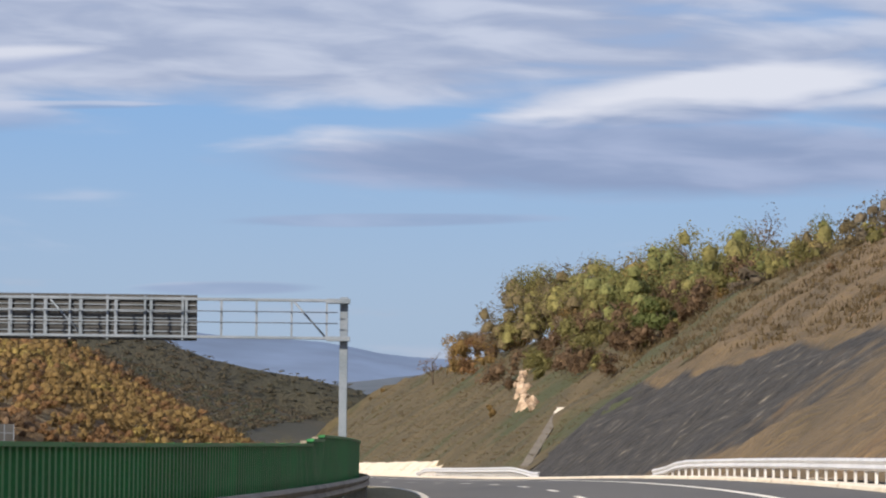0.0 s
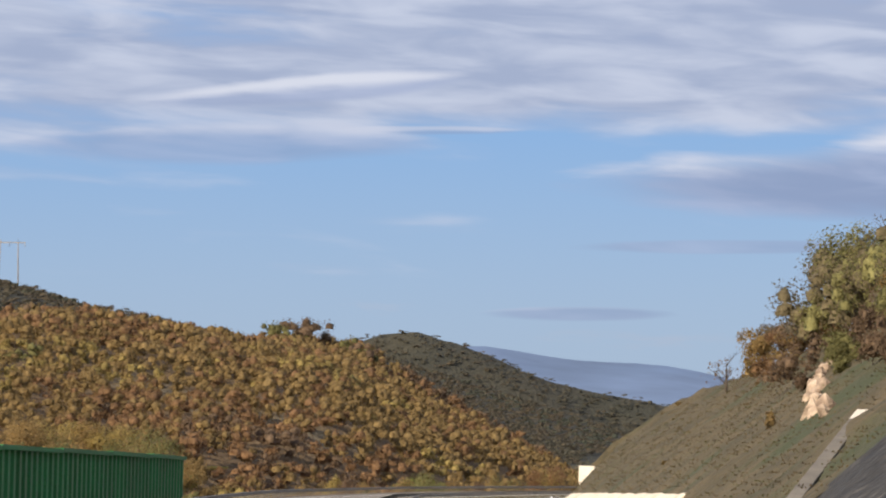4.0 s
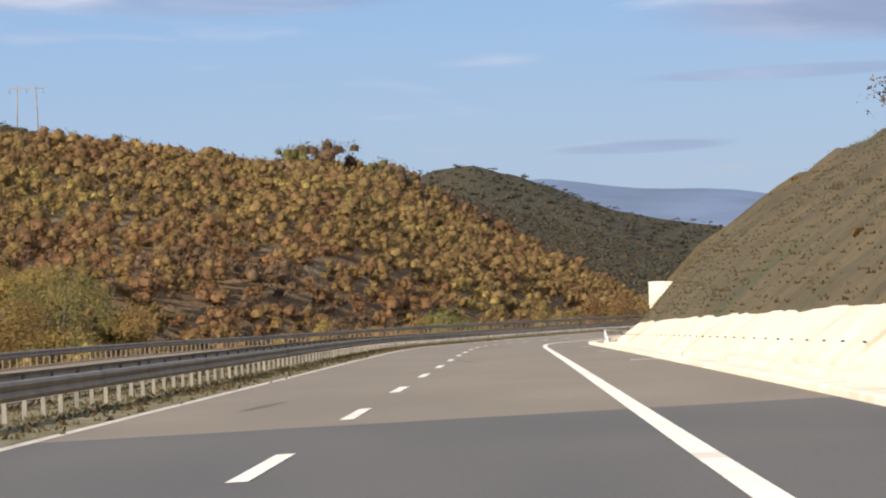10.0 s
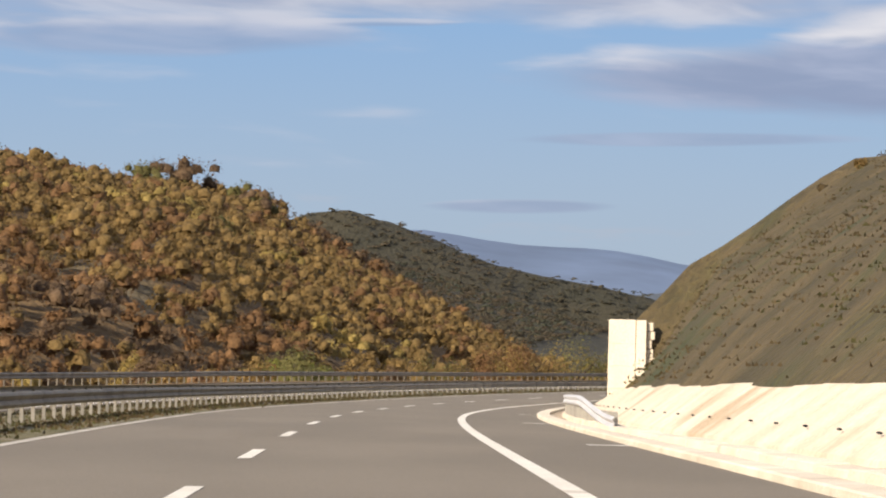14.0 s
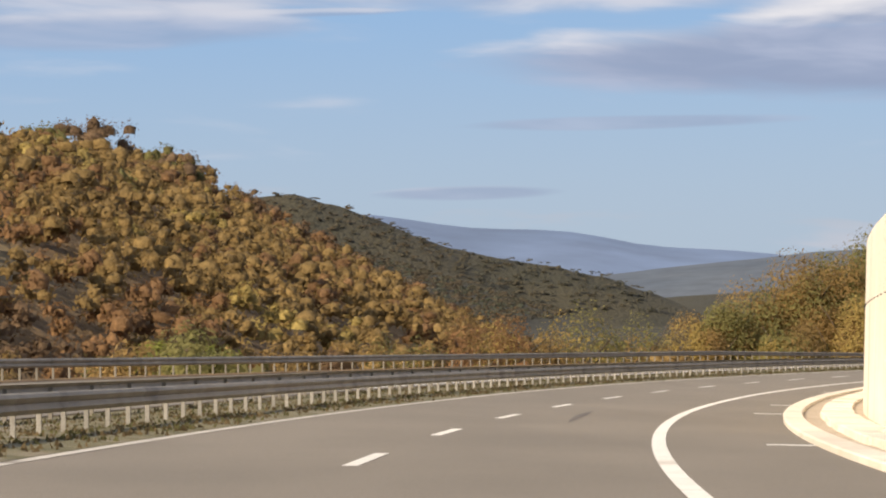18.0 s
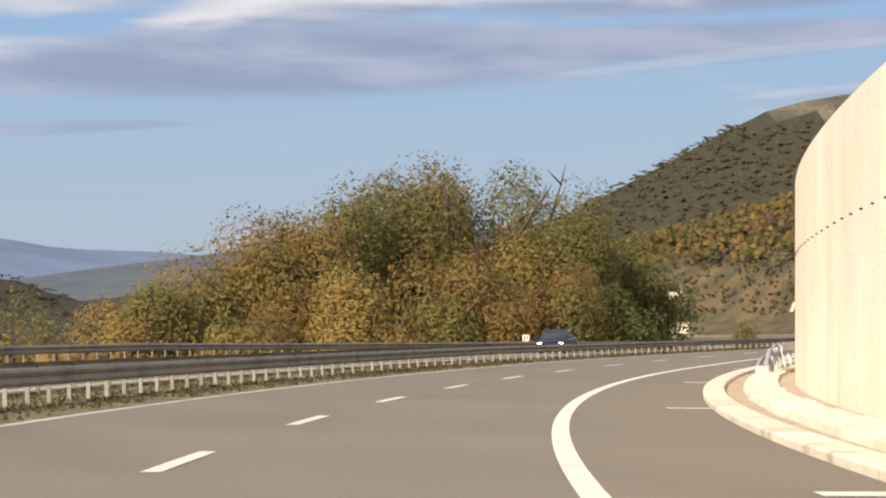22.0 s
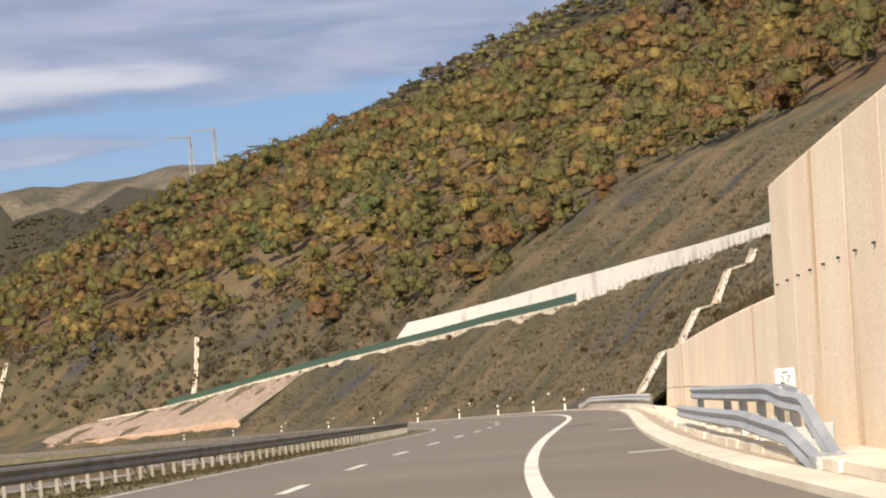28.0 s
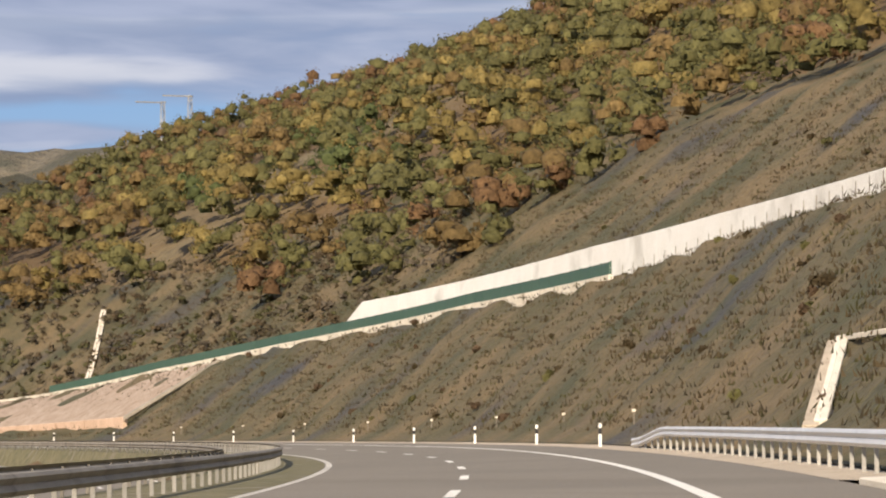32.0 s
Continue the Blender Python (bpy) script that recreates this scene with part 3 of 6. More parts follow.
GX, GY = spaced(-1500, 1900, -240, 300, 5.0, 20.0), spaced(-700, 4480, -280, 1240, 6.0, 17.0)
gx, gy = np.meshgrid(GX, GY)
gz = land(gx, gy)
nx = len(GX)
idx = np.arange(gx.size).reshape(gx.shape)
quads = np.stack([idx[:-1, :-1], idx[:-1, 1:], idx[1:, 1:], idx[1:, :-1]], -1).reshape(-1, 4)
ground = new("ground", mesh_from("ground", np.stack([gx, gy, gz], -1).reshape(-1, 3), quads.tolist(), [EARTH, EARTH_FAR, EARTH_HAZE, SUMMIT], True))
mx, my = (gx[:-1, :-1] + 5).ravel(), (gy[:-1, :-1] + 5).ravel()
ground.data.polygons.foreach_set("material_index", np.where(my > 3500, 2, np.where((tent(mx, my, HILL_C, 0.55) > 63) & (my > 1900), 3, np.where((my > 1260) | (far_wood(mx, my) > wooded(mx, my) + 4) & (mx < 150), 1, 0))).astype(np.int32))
tagged(ground, "brown autumn hill ground reaching the horizon", "ground", kind="structure")


def slope_sheet(name, s0, s1, us, mat, label, amp=0.22, ds=3.0, lift=0.0):
    ss = np.arange(s0, s1 + 0.1, ds)
    S, U = np.meshgrid(ss, np.array(us, float), indexing="ij")
    p = at(S, U, 0.0)
    rise = right_side(S, U)
    k = np.clip((U - us[0]) / 3.0, 0, 1)
    p[..., 2] += rise + lift + k * amp * (wave(p[..., 0], p[..., 1], 0.45, 5) + 0.8 * wave(p[..., 0], p[..., 1], 1.1, 6))
    i = np.arange(S.size).reshape(S.shape)
    q = np.stack([i[:-1, :-1], i[:-1, 1:], i[1:, 1:], i[1:, :-1]], -1).reshape(-1, 4)
    ob = new(name, mesh_from(name, p.reshape(-1, 3), q.tolist(), mat, True))
    return tagged(ob, label, "slope", kind="structure")


cut = slope_sheet("cut_slope_1", -258, -13, list(np.arange(7.2, 22, 0.7)) + list(np.arange(22, 56, 1.6)), ROCK_BANK, "dark broken rock and orange-brown earth of the cutting", 0.32, 1.5)
cs, cu_ = np.meshgrid(np.arange(-258, -12.9, 1.5), np.array(list(np.arange(7.2, 22, 0.7)) + list(np.arange(22, 56, 1.6))), indexing="ij")
band = np.interp(cs, [-125, -90, -60, -16], [0.0, 0.5, 1.0, 1.15]) * np.clip((np.interp(cs, [-90, -16], [19.0, 16.5]) - cu_) / 2.0, 0, 1) * np.clip((cu_ - np.interp(cs, [-125, -100, -60], [13, 8, 6])) / 2.5, 0, 1)
cut.data.attributes.new("rock", "FLOAT", "POINT").data.foreach_set("value", band.ravel().astype(np.float32))
slope_sheet("cut_slope_2", -17, 292, list(np.arange(8.3, 16, 0.62)) + list(np.arange(16.2, 56, 1.3)), DRY_GRASS, "dry yellow-brown grass on the cutting", 0.25)
slope_sheet("cut_slope_3", 291, 588, list(np.arange(8.64, 56, 1.6)), DRY_GRASS, "dry grass behind the retaining walls", 0.2)
slope_sheet("cut_slope_6", 587, 698, list(np.arange(8.64, 56, 1.4)), SLOPE_LATE, "brown scrub over the low retaining wall", 0.28)
slope_sheet("cut_slope_4", 696, 1062, list(np.arange(7.2, 74, 1.5)), SLOPE_LATE, "brown scrub and grey scree slope", 0.3)
slope_sheet("cut_slope_5", 1061, 1330, list(np.arange(7.2, 46, 1.5)), SLOPE_LATE, "grey-brown scree slope below the far wood", 0.3)
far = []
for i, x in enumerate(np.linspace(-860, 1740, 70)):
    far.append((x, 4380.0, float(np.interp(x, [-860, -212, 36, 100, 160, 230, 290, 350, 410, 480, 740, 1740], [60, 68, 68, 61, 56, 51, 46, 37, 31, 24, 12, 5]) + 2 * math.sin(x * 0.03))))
# the distance haze over the ridge is painted in as its blue base colour
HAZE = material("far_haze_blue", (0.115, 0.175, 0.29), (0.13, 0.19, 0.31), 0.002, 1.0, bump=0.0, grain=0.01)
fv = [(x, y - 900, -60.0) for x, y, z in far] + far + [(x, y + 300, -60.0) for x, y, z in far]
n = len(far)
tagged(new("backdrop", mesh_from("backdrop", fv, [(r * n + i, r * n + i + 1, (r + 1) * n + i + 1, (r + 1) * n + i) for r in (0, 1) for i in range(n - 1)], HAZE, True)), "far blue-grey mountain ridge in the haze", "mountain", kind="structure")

# ---- road ----
def far_drop(s):
    """The opposite carriageway sinks below ours past the bend."""
    k = min(1.0, max(0.0, (s - 630) / 90))
    return -1.3 * k * k * (3 - 2 * k)


def flat_strip(name, s0, s1, u0, u1, dz, mat, ds=4.0):
    us = [u0, (u0 + u1) / 2, u1]
    drop = far_drop if u1 < -8 else (lambda s: 0.0)
    return sweep(name, s0, s1, ds, lambda s: [(u, dz + drop(s)) for u in us], mat, smooth=True)


def road_piece(name, s0, s1, u0, u1, mat, label):
    return tagged(new(name, flat_strip(name, s0, s1, u0, u1, 0.0, mat)), label, "road", kind="structure")


road_near_new = road_piece("road_1", -258, 48.5, -4.45, 5.95, ASPHALT_NEW, "fresh dark grey asphalt carriageway")
road_near_old = road_piece("road_2", 48.5, 1400, -4.45, 5.95, ASPHALT_OLD, "worn brown-grey asphalt carriageway")
road_far = road_piece("road_3", -258, 1400, -18.4, -8.2, ASPHALT_OLD, "worn asphalt of the opposite carriageway")
tagged(new("verge_1", sweep("verge", -258, 1400, 4, lambda s: [(-3.82, 0.006), (-4.1, 0.02), (-6.3, 0.06), (-7.5, 0.02), (-8.3, -0.03 + far_drop(s))], VERGE, smooth=True)), "patchy dry grass of the median strip", "grass strip", kind="structure")
tagged(new("verge_2", sweep("verge", -258, 1400, 4, lambda s: [(-18.3, -0.02 + far_drop(s)), (-19.6, 0.03 + far_drop(s)), (-20.6, -0.6 + far_drop(s)), (-34.0, -6.2), (-47, -9.6)], EARTH, smooth=True)), "earth shoulder falling into the valley", "verge", kind="structure")
for name, s0, s1, u0, u1, mat, home in (("edge_line", -258, 48.5, 3.46, 3.68, PAINT, road_near_new), ("edge_line", 48.5, 1400, 3.46, 3.68, PAINT, road_near_old), ("edge_line", -258, 48.5, -3.78, -3.58, LINE_DULL, road_near_new), ("edge_line", 48.5, 1400, -3.78, -3.58, LINE_DULL, road_near_old), ("edge_line", -258, 1400, -9.0, -8.8, PAINT, road_far), ("edge_line", -258, 1400, -16.0, -15.8, PAINT, road_far)):
    part(name, flat_strip(name, s0, s1, u0, u1, 0.006, mat, 3.0), home, label="solid white painted line")
for k in range(-14, 74):
    c = k * 18.0
    home = road_near_new if c < 48 else road_near_old
    part("lane_dash", flat_strip("lane_dash", c - 3, c + 3, -0.09, 0.09, 0.006, PAINT, 2.0), home)
for k in range(-10, 62):
    c = k * 18.0 + 7
    part("lane_dash", flat_strip("lane_dash", c - 3, c + 3, -12.5, -12.3, 0.006, PAINT, 3.0), road_far)
for c in [102.2 + 36 * k for k in range(7)] + [335.5 + 35.4 * k for k in range(10)]:
    part("distance_tick", flat_strip("distance_tick", c - 0.4, c + 0.4, 5.2, 5.94, 0.006, PAINT, 0.2), road_near_old)
# dark tyre marks and damp patches on the lanes
def road_mark(s0, u0, s1, u1, w, seed):
    r = random.Random(seed)
    v, n = [], 9
    for i in range(n + 1):
        f = i / n
        half = w * (0.15 + math.sin(math.pi * f) * r.uniform(0.6, 1.0))
        mid = u0 + (u1 - u0) * f + r.uniform(-0.06, 0.06) * w
        for d in (-half, half):
            v.append(tuple(at(s0 + (s1 - s0) * f, mid + d, 0.004)))
    part("dark_mark", mesh_from("dark_mark", v, [(2 * i, 2 * i + 1, 2 * i + 3, 2 * i + 2) for i in range(n)], TAR), road_near_old, label="dark tyre and tar mark on the asphalt")


TAR = material("tar_mark", (0.085, 0.072, 0.060), (0.13, 0.112, 0.092), 1.5, 0.8, bump=0.3, grain=50)
for k_, row in enumerate(((114, 1.1, 125, 0.0, 0.10), (663, 1.5, 668, 2.6, 0.35), (664, 2.9, 669, 3.3, 0.4), (640, 4.2, 646, 4.6, 0.5), (650, 3.2, 654, 3.4, 0.3), (60, -2.0, 66, -1.7, 0.12), (300, 1.6, 316, 1.3, 0.10))):
    road_mark(*row, 70 + k_)
# kerbs: pieces of 2 m laid end to end
def kerb_run(s0, s1, u0, u1, top, label, length=6.0, name="kerb", mat=None):
    base = new(name + "_run")
    tagged(base, label, "kerb", kind="structure")
    n = int((s1 - s0) / length)
    for i in range(n):
        a = s0 + i * length
        prof = [(u0, -0.2), (u0, top - 0.02), (u0 + 0.03, top), (u1 - 0.02, top), (u1, top - 0.02), (u1, -0.2)]
        me = sweep(name, a + 0.01, a + length - 0.01, length / 2, lambda s: prof, mat or KERB_WHITE, closed=True, caps=True)
        part(name, me, base)
    return base


kerb_run(-256, 702, 5.96, 6.42, 0.10, "pale concrete kerb along the shoulder")
tagged(new("gutter", sweep("gutter", -256, 702, 4, lambda s: [(6.44, 0.02), (6.75, -0.03), (7.1, 0.02), (7.6, 0.03), (9.3, 0.05)], GRAVEL, smooth=True)), "sandy soil and gutter behind the kerb", "gutter", kind="structure")
tagged(new("shoulder", sweep("shoulder", 702, 1390, 4, lambda s: [(5.97, 0.0), (6.5, -0.03), (8.3, 0.08)], GRAVEL, smooth=True)), "gravel shoulder below the scrub slope", "shoulder", kind="structure")


# ---- guard rails ----
def rail_beam(name, s0, s1, u, side, top, mat, ds=4.0, dip0=0.0, dip1=0.0, flare1=0.0):
    """A W-beam whose face looks to side (+1: right). dip0/dip1: length over which its ends run into the ground."""
    wform = [(0.0, 0.0), (0.035, -0.02), (0.075, -0.07), (0.035, -0.13), (0.01, -0.155), (0.035, -0.18), (0.075, -0.24), (0.035, -0.29), (0.0, -0.31)]
    back = [(d - 0.012, z) for d, z in reversed(wform)]

    def prof(s):
        k = 1.0
        if dip0 and s < s0 + dip0:
            k = (s - s0) / dip0
        if dip1 and s > s1 - dip1:
            k = min(k, (s1 - s) / dip1)
        k = k * k * (3 - 2 * k)
        off = flare1 * max(0, s - s1 + 10) / 10
        return [(u + off + side * d, top * k + 0.33 * (1 - k) + z) for d, z in wform + back]

    return sweep(name, s0, s1, ds, prof, mat, closed=True, caps=True)


POST_MESH = {}


def post_mesh(height, mat):
    key = (height, mat.name)
    if key not in POST_MESH:
        v, f = [], []
        shape = [(-0.036, -0.03), (0.036, -0.03), (0.036, -0.022), (-0.028, -0.022), (-0.028, 0.022), (0.036, 0.022), (0.036, 0.03), (-0.036, 0.03)]
        for z in (-0.25, height):
            v += [(a, b, z) for a, b in shape]
        n = len(shape)
        f = [(i, (i + 1) % n, n + (i + 1) % n, n + i) for i in range(n)] + [(8, 9, 10, 11), (11, 12, 15, 8), (12, 13, 14, 15)]
        POST_MESH[key] = mesh_from("post", v, f, mat)
    return POST_MESH[key]


def guard_rail(s0, s1, u, side, label, mat=STEEL, pmat=STEEL, gap=2.2, top=0.66, posts=True, dip0=0.0, dip1=0.0, ds=4.0, group=""):
    rail = thing("guard_rail", Matrix(), label, "guard rail", group)
    part("beam", rail_beam("beam", s0, s1, u, side, top, mat, ds, dip0, dip1), rail)
    if posts:
        n = int((s1 - s0 - 1) / gap)
        pm = post_mesh(top - 0.06, pmat)
        for i in range(n + 1):
            s = s0 + 0.5 + i * gap
            h = 1.0
            if (dip0 and s < s0 + dip0 * 0.8) or (dip1 and s > s1 - dip1 * 0.8):
                h = 0.6
            m = place(s, u - side * 0.05) @ Matrix.Diagonal((1, 1, h, 1))
            part("post", pm, rail, m)
    return rail

# ---- plants ----
RUST, OCHRE, GOLD, OLIVE, GREEN_L, BROWN, GREYB = (0.200, 0.118, 0.058), (0.225, 0.156, 0.064), (0.275, 0.212, 0.074), (0.165, 0.155, 0.060), (0.108, 0.130, 0.048), (0.155, 0.106, 0.066), (0.140, 0.116, 0.086)


def clump_ball():
    """Corners and faces of a rounded clump, open underneath."""
    bm = bmesh.new()
    bmesh.ops.create_icosphere(bm, subdivisions=1, radius=1.0)
    bmesh.ops.delete(bm, geom=[f for f in bm.faces if f.calc_center_median().z < -0.5], context="FACES")
    bm.verts.index_update()
    v, f = np.array([w.co[:] for w in bm.verts]), np.array([[w.index for w in q.verts] for q in bm.faces])
    bm.free()
    return v, f


BALL = clump_ball()


def leaf_mesh(name, centres, normals, halves, tones, rng, k=3, core=None):
    """Many small bent leaf sprays, over the closed clumps of core where given: (centres, radii, tones)."""
    n = len(centres)
    nrm = normals / np.maximum(np.linalg.norm(normals, axis=1, keepdims=True), 1e-6)
    a = np.cross(nrm, rng.normal(size=(n, 3)))
    a /= np.maximum(np.linalg.norm(a, axis=1, keepdims=True), 1e-6)
    b = np.cross(nrm, a)
    h = halves[:, None]
    j = rng.uniform(0.6, 1.25, size=(n, 4, 1))
    v = np.stack([centres + (-a - b * 0.7) * h * j[:, 0], centres + (a * 0.8 - b) * h * j[:, 1], centres + (a + b * 0.7) * h * j[:, 2] + nrm * h * 0.35, centres + (-a * 0.7 + b) * h * j[:, 3]], 1)[:, :k].reshape(-1, 3)
    c = np.repeat(tones, k, axis=0)
    loops, sizes = np.arange(k * n), np.full(n, k)
    m = 0
    if core is not None:
        cc, cr, ct = core
        bv, bf = BALL
        m = len(cc) * len(bf)
        jit = rng.uniform(0.62, 1.25, size=(len(cc), len(bv), 1))
        cv = (cc[:, None, :] + bv[None] * cr[:, None, :] * jit).reshape(-1, 3)
        cf = (bf[None] + np.arange(len(cc))[:, None, None] * len(bv)).reshape(-1) + k * n
        v, c = np.concatenate([v, cv]), np.concatenate([c, np.repeat(ct, len(bv), axis=0)])
        loops, sizes = np.concatenate([loops, cf]), np.concatenate([sizes, np.full(m, 3)])
    me = bpy.data.meshes.new(name)
    me.vertices.add(len(v))
    me.vertices.foreach_set("co", v.astype(np.float32).ravel())
    me.loops.add(len(loops))
    me.loops.foreach_set("vertex_index", loops.astype(np.int32))
    me.polygons.add(n + m)
    me.polygons.foreach_set("loop_start", (np.cumsum(sizes) - sizes).astype(np.int32))
    me.polygons.foreach_set("loop_total", sizes.astype(np.int32))
    me.attributes.new("tone", "FLOAT_COLOR", "POINT").data.foreach_set("color", np.concatenate([c, np.ones((len(c), 1))], 1).astype(np.float32).ravel())
    me.materials.append(LEAVES)
    if m:
        me.materials.append(CANOPY)
        me.polygons.foreach_set("material_index", np.concatenate([np.zeros(n), np.ones(m)]).astype(np.int32))
        me.polygons.foreach_set("use_smooth", np.concatenate([np.zeros(n, bool), np.ones(m, bool)]))
    me.update(calc_edges=True)
    return me


def crowns(rng, base, high, wide, per, lobes=6, low=0.12, full=0.66):
    """Leaf places and outward ways for many crowns at once, with the clumps that they sit on."""
    t = len(base)
    lc = np.clip(rng.normal(size=(t, lobes, 3)) * np.array([0.38, 0.38, 0.30]), (-0.66, -0.66, -0.5), (0.66, 0.66, 0.5))
    lr = rng.uniform(0.34, 0.54, size=(t, lobes))
    pick = rng.randint(0, lobes, size=(t, per))
    d = rng.normal(size=(t, per, 3))
    d[..., 2] = d[..., 2] * 0.8 + 0.35
    d /= np.linalg.norm(d, axis=2, keepdims=True)
    i = np.arange(t)[:, None]
    reach = rng.uniform(0.55, 1.08, size=(t, per))
    p = lc[i, pick] + d * (lr[i, pick] * reach)[..., None]
    out = p * 0.7 + d * 0.7 + rng.normal(size=p.shape) * 0.45 + np.array([0, 0, 0.15])
    scale = np.stack([wide, wide, high * (1 - low) / 2], 1)[:, None, :] * 1.05
    mid = base[:, None, :] + np.stack([0 * high, 0 * high, high * (low + (1 - low) / 2)], 1)[:, None, :]
    return mid + p * scale, out, pick, mid + lc * scale, (lr * full)[..., None] * scale


def forest(name, x, y, high, tones, per, leaf, label, seed, sink=0.0, spread=1.0, k=3, lobes=5):
    rng = np.random.RandomState(seed)
    base = np.stack([x, y, land(x, y) - sink], 1)
    wide = high * rng.uniform(0.36, 0.52, len(x)) * spread
    p, out, pick, cc, cr = crowns(rng, base, high, wide, per, lobes)
    tone = np.repeat(tones[:, None, :], per, axis=1) * rng.uniform(0.86, 1.14, size=(len(x), per, 1))
    halves = leaf * rng.uniform(0.6, 1.35, size=(len(x), per))
    # clumps below the leaves: shade inside the crown is put into their darker tones
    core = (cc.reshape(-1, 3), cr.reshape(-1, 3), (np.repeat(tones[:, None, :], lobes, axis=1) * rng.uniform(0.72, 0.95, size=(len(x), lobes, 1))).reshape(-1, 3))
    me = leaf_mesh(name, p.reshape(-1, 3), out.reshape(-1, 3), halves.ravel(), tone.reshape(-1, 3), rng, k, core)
    return tagged(new(name, me), label, "forest", kind="stuff")


def scatter(rng, x0, x1, y0, y1, gap, keep):
    gx_, gy_ = np.meshgrid(np.arange(x0, x1, gap), np.arange(y0, y1, gap))
    x = (gx_ + rng.uniform(-0.5, 0.5, gx_.shape) * gap).ravel()
    y = (gy_ + rng.uniform(-0.5, 0.5, gy_.shape) * gap).ravel()
    s, u = along(x, y)
    k = keep(x, y, s, u)
    return x[k], y[k], s[k], u[k]


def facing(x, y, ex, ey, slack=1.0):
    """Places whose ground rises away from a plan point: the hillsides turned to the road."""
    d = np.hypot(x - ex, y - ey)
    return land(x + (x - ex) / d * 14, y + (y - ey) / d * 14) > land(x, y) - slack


def mixed(rng, n, tones, weights, x=None, y=None, f=0.03, seed=0):
    """Tones by chance, drifting over the land in patches."""
    w = np.array(weights, float) / np.sum(weights)
    r = rng.uniform(size=n)
    if x is not None:
        r = np.clip(r * 0.45 + 0.55 * (0.5 + 0.6 * wave(x, y, f, seed)), 0, 0.999)
    k = np.searchsorted(np.cumsum(w), r)
    return np.array(tones)[np.clip(k, 0, len(tones) - 1)] * rng.uniform(0.84, 1.16, size=(n, 1))


rng = np.random.RandomState(7)
AUTUMN = [BROWN, RUST, OCHRE, OCHRE, GOLD, OLIVE]
# the near wooded hill across the valley
x, y, s, u = scatter(rng, -205, 90, 235, 1180, 5.2, lambda x, y, s, u: (u < -33) & (u > -310) & (land(x, y) > -29) & (y < 1090) & ~((u > -105) & (s > 610)))
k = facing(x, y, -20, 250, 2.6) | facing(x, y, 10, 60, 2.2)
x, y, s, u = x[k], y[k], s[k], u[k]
far_k = np.hypot(x, y) > 600
forest("woodland_near", x[~far_k], y[~far_k], rng.uniform(3.8, 6.4, (~far_k).sum()), 1.12 * mixed(rng, (~far_k).sum(), AUTUMN, (3, 4, 4, 3, 2, 2), x[~far_k], y[~far_k]), 135, 0.24, "dense orange and rust autumn oak wood on the hillside", 21, 0.0, 1.15)
forest("woodland_middle", x[far_k], y[far_k], rng.uniform(4.0, 6.8, far_k.sum()), 1.06 * mixed(rng, far_k.sum(), AUTUMN, (3, 5, 4, 3, 1.5, 2), x[far_k], y[far_k]), 62, 0.30, "rust-brown autumn wood up to the ridge", 22, 0.0, 1.2)
# taller ridge trees
rx = np.array([-53, -49, -45, -41, -33, -30, -27.5, -56.0]); ry = np.array([940, 947, 948, 954, 952, 947, 951, 944.0])
forest("ridge_trees", rx, ry, np.array([11, 12.5, 13, 11.5, 9.5, 10.5, 11, 9.0]), mixed(rng, 8, [RUST, OLIVE, BROWN], (1, 2, 2)), 260, 0.26, "taller dark trees standing out on the ridge", 23)
# the dark wooded hill with the peak
x, y, s, u = scatter(rng, -560, 270, 1240, 3080, 10.5, lambda x, y, s, u: (u < -60) | (y > 1500))
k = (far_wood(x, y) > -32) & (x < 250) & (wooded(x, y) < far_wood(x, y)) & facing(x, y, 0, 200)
x, y = x[k], y[k]
# tones lifted and greyed, so the leaf colour carries some of the haze
forest("woodland_far", x, y, rng.uniform(3.6, 5.2, len(x)), mixed(rng, len(x), [(0.078, 0.078, 0.058), (0.092, 0.082, 0.056), (0.104, 0.084, 0.056), (0.080, 0.088, 0.062)], (3, 3, 2, 2), x, y, 0.01, 3), 14, 0.6, "dark green-brown wood on the distant hill", 24, 0.7, 2.8, lobes=3)
# the hill over the upper road
x, y, s, u = scatter(rng, 120, 430, 790, 1520, 6.2, lambda x, y, s, u: (u > np.interp(s, [775, 900, 945, 968, 1030, 1068, 1180], [95, 49, 45, 31, 30, 42, 40]) + 5 * wave(x, y, 0.05, 8)) & (u < 240) & (s > 760))
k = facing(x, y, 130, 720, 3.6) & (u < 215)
x, y = x[k], y[k]
HILLSIDE = [BROWN, GREYB, RUST, OCHRE, OLIVE, GOLD, GREEN_L]
forest("woodland_upper", x, y, rng.uniform(4.8, 8.2, len(x)), 0.94 * mixed(rng, len(x), HILLSIDE, (2, 2.2, 1.6, 2.4, 4, 2.6, 3), x, y, 0.035, 4), 135, 0.24, "mixed yellow, green and rust autumn wood above the upper road", 25, 0.0, 1.15)
x, y, s, u = scatter(rng, 220, 640, 1270, 2100, 6.2, lambda x, y, s, u: (np.maximum(tent(x, y, HILL_C, 0.55), -30) > -29) | ((x > 200) & (x < 400) & (y > 1300)))
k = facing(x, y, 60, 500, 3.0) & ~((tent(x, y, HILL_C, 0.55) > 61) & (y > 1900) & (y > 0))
x, y = x[k], y[k]
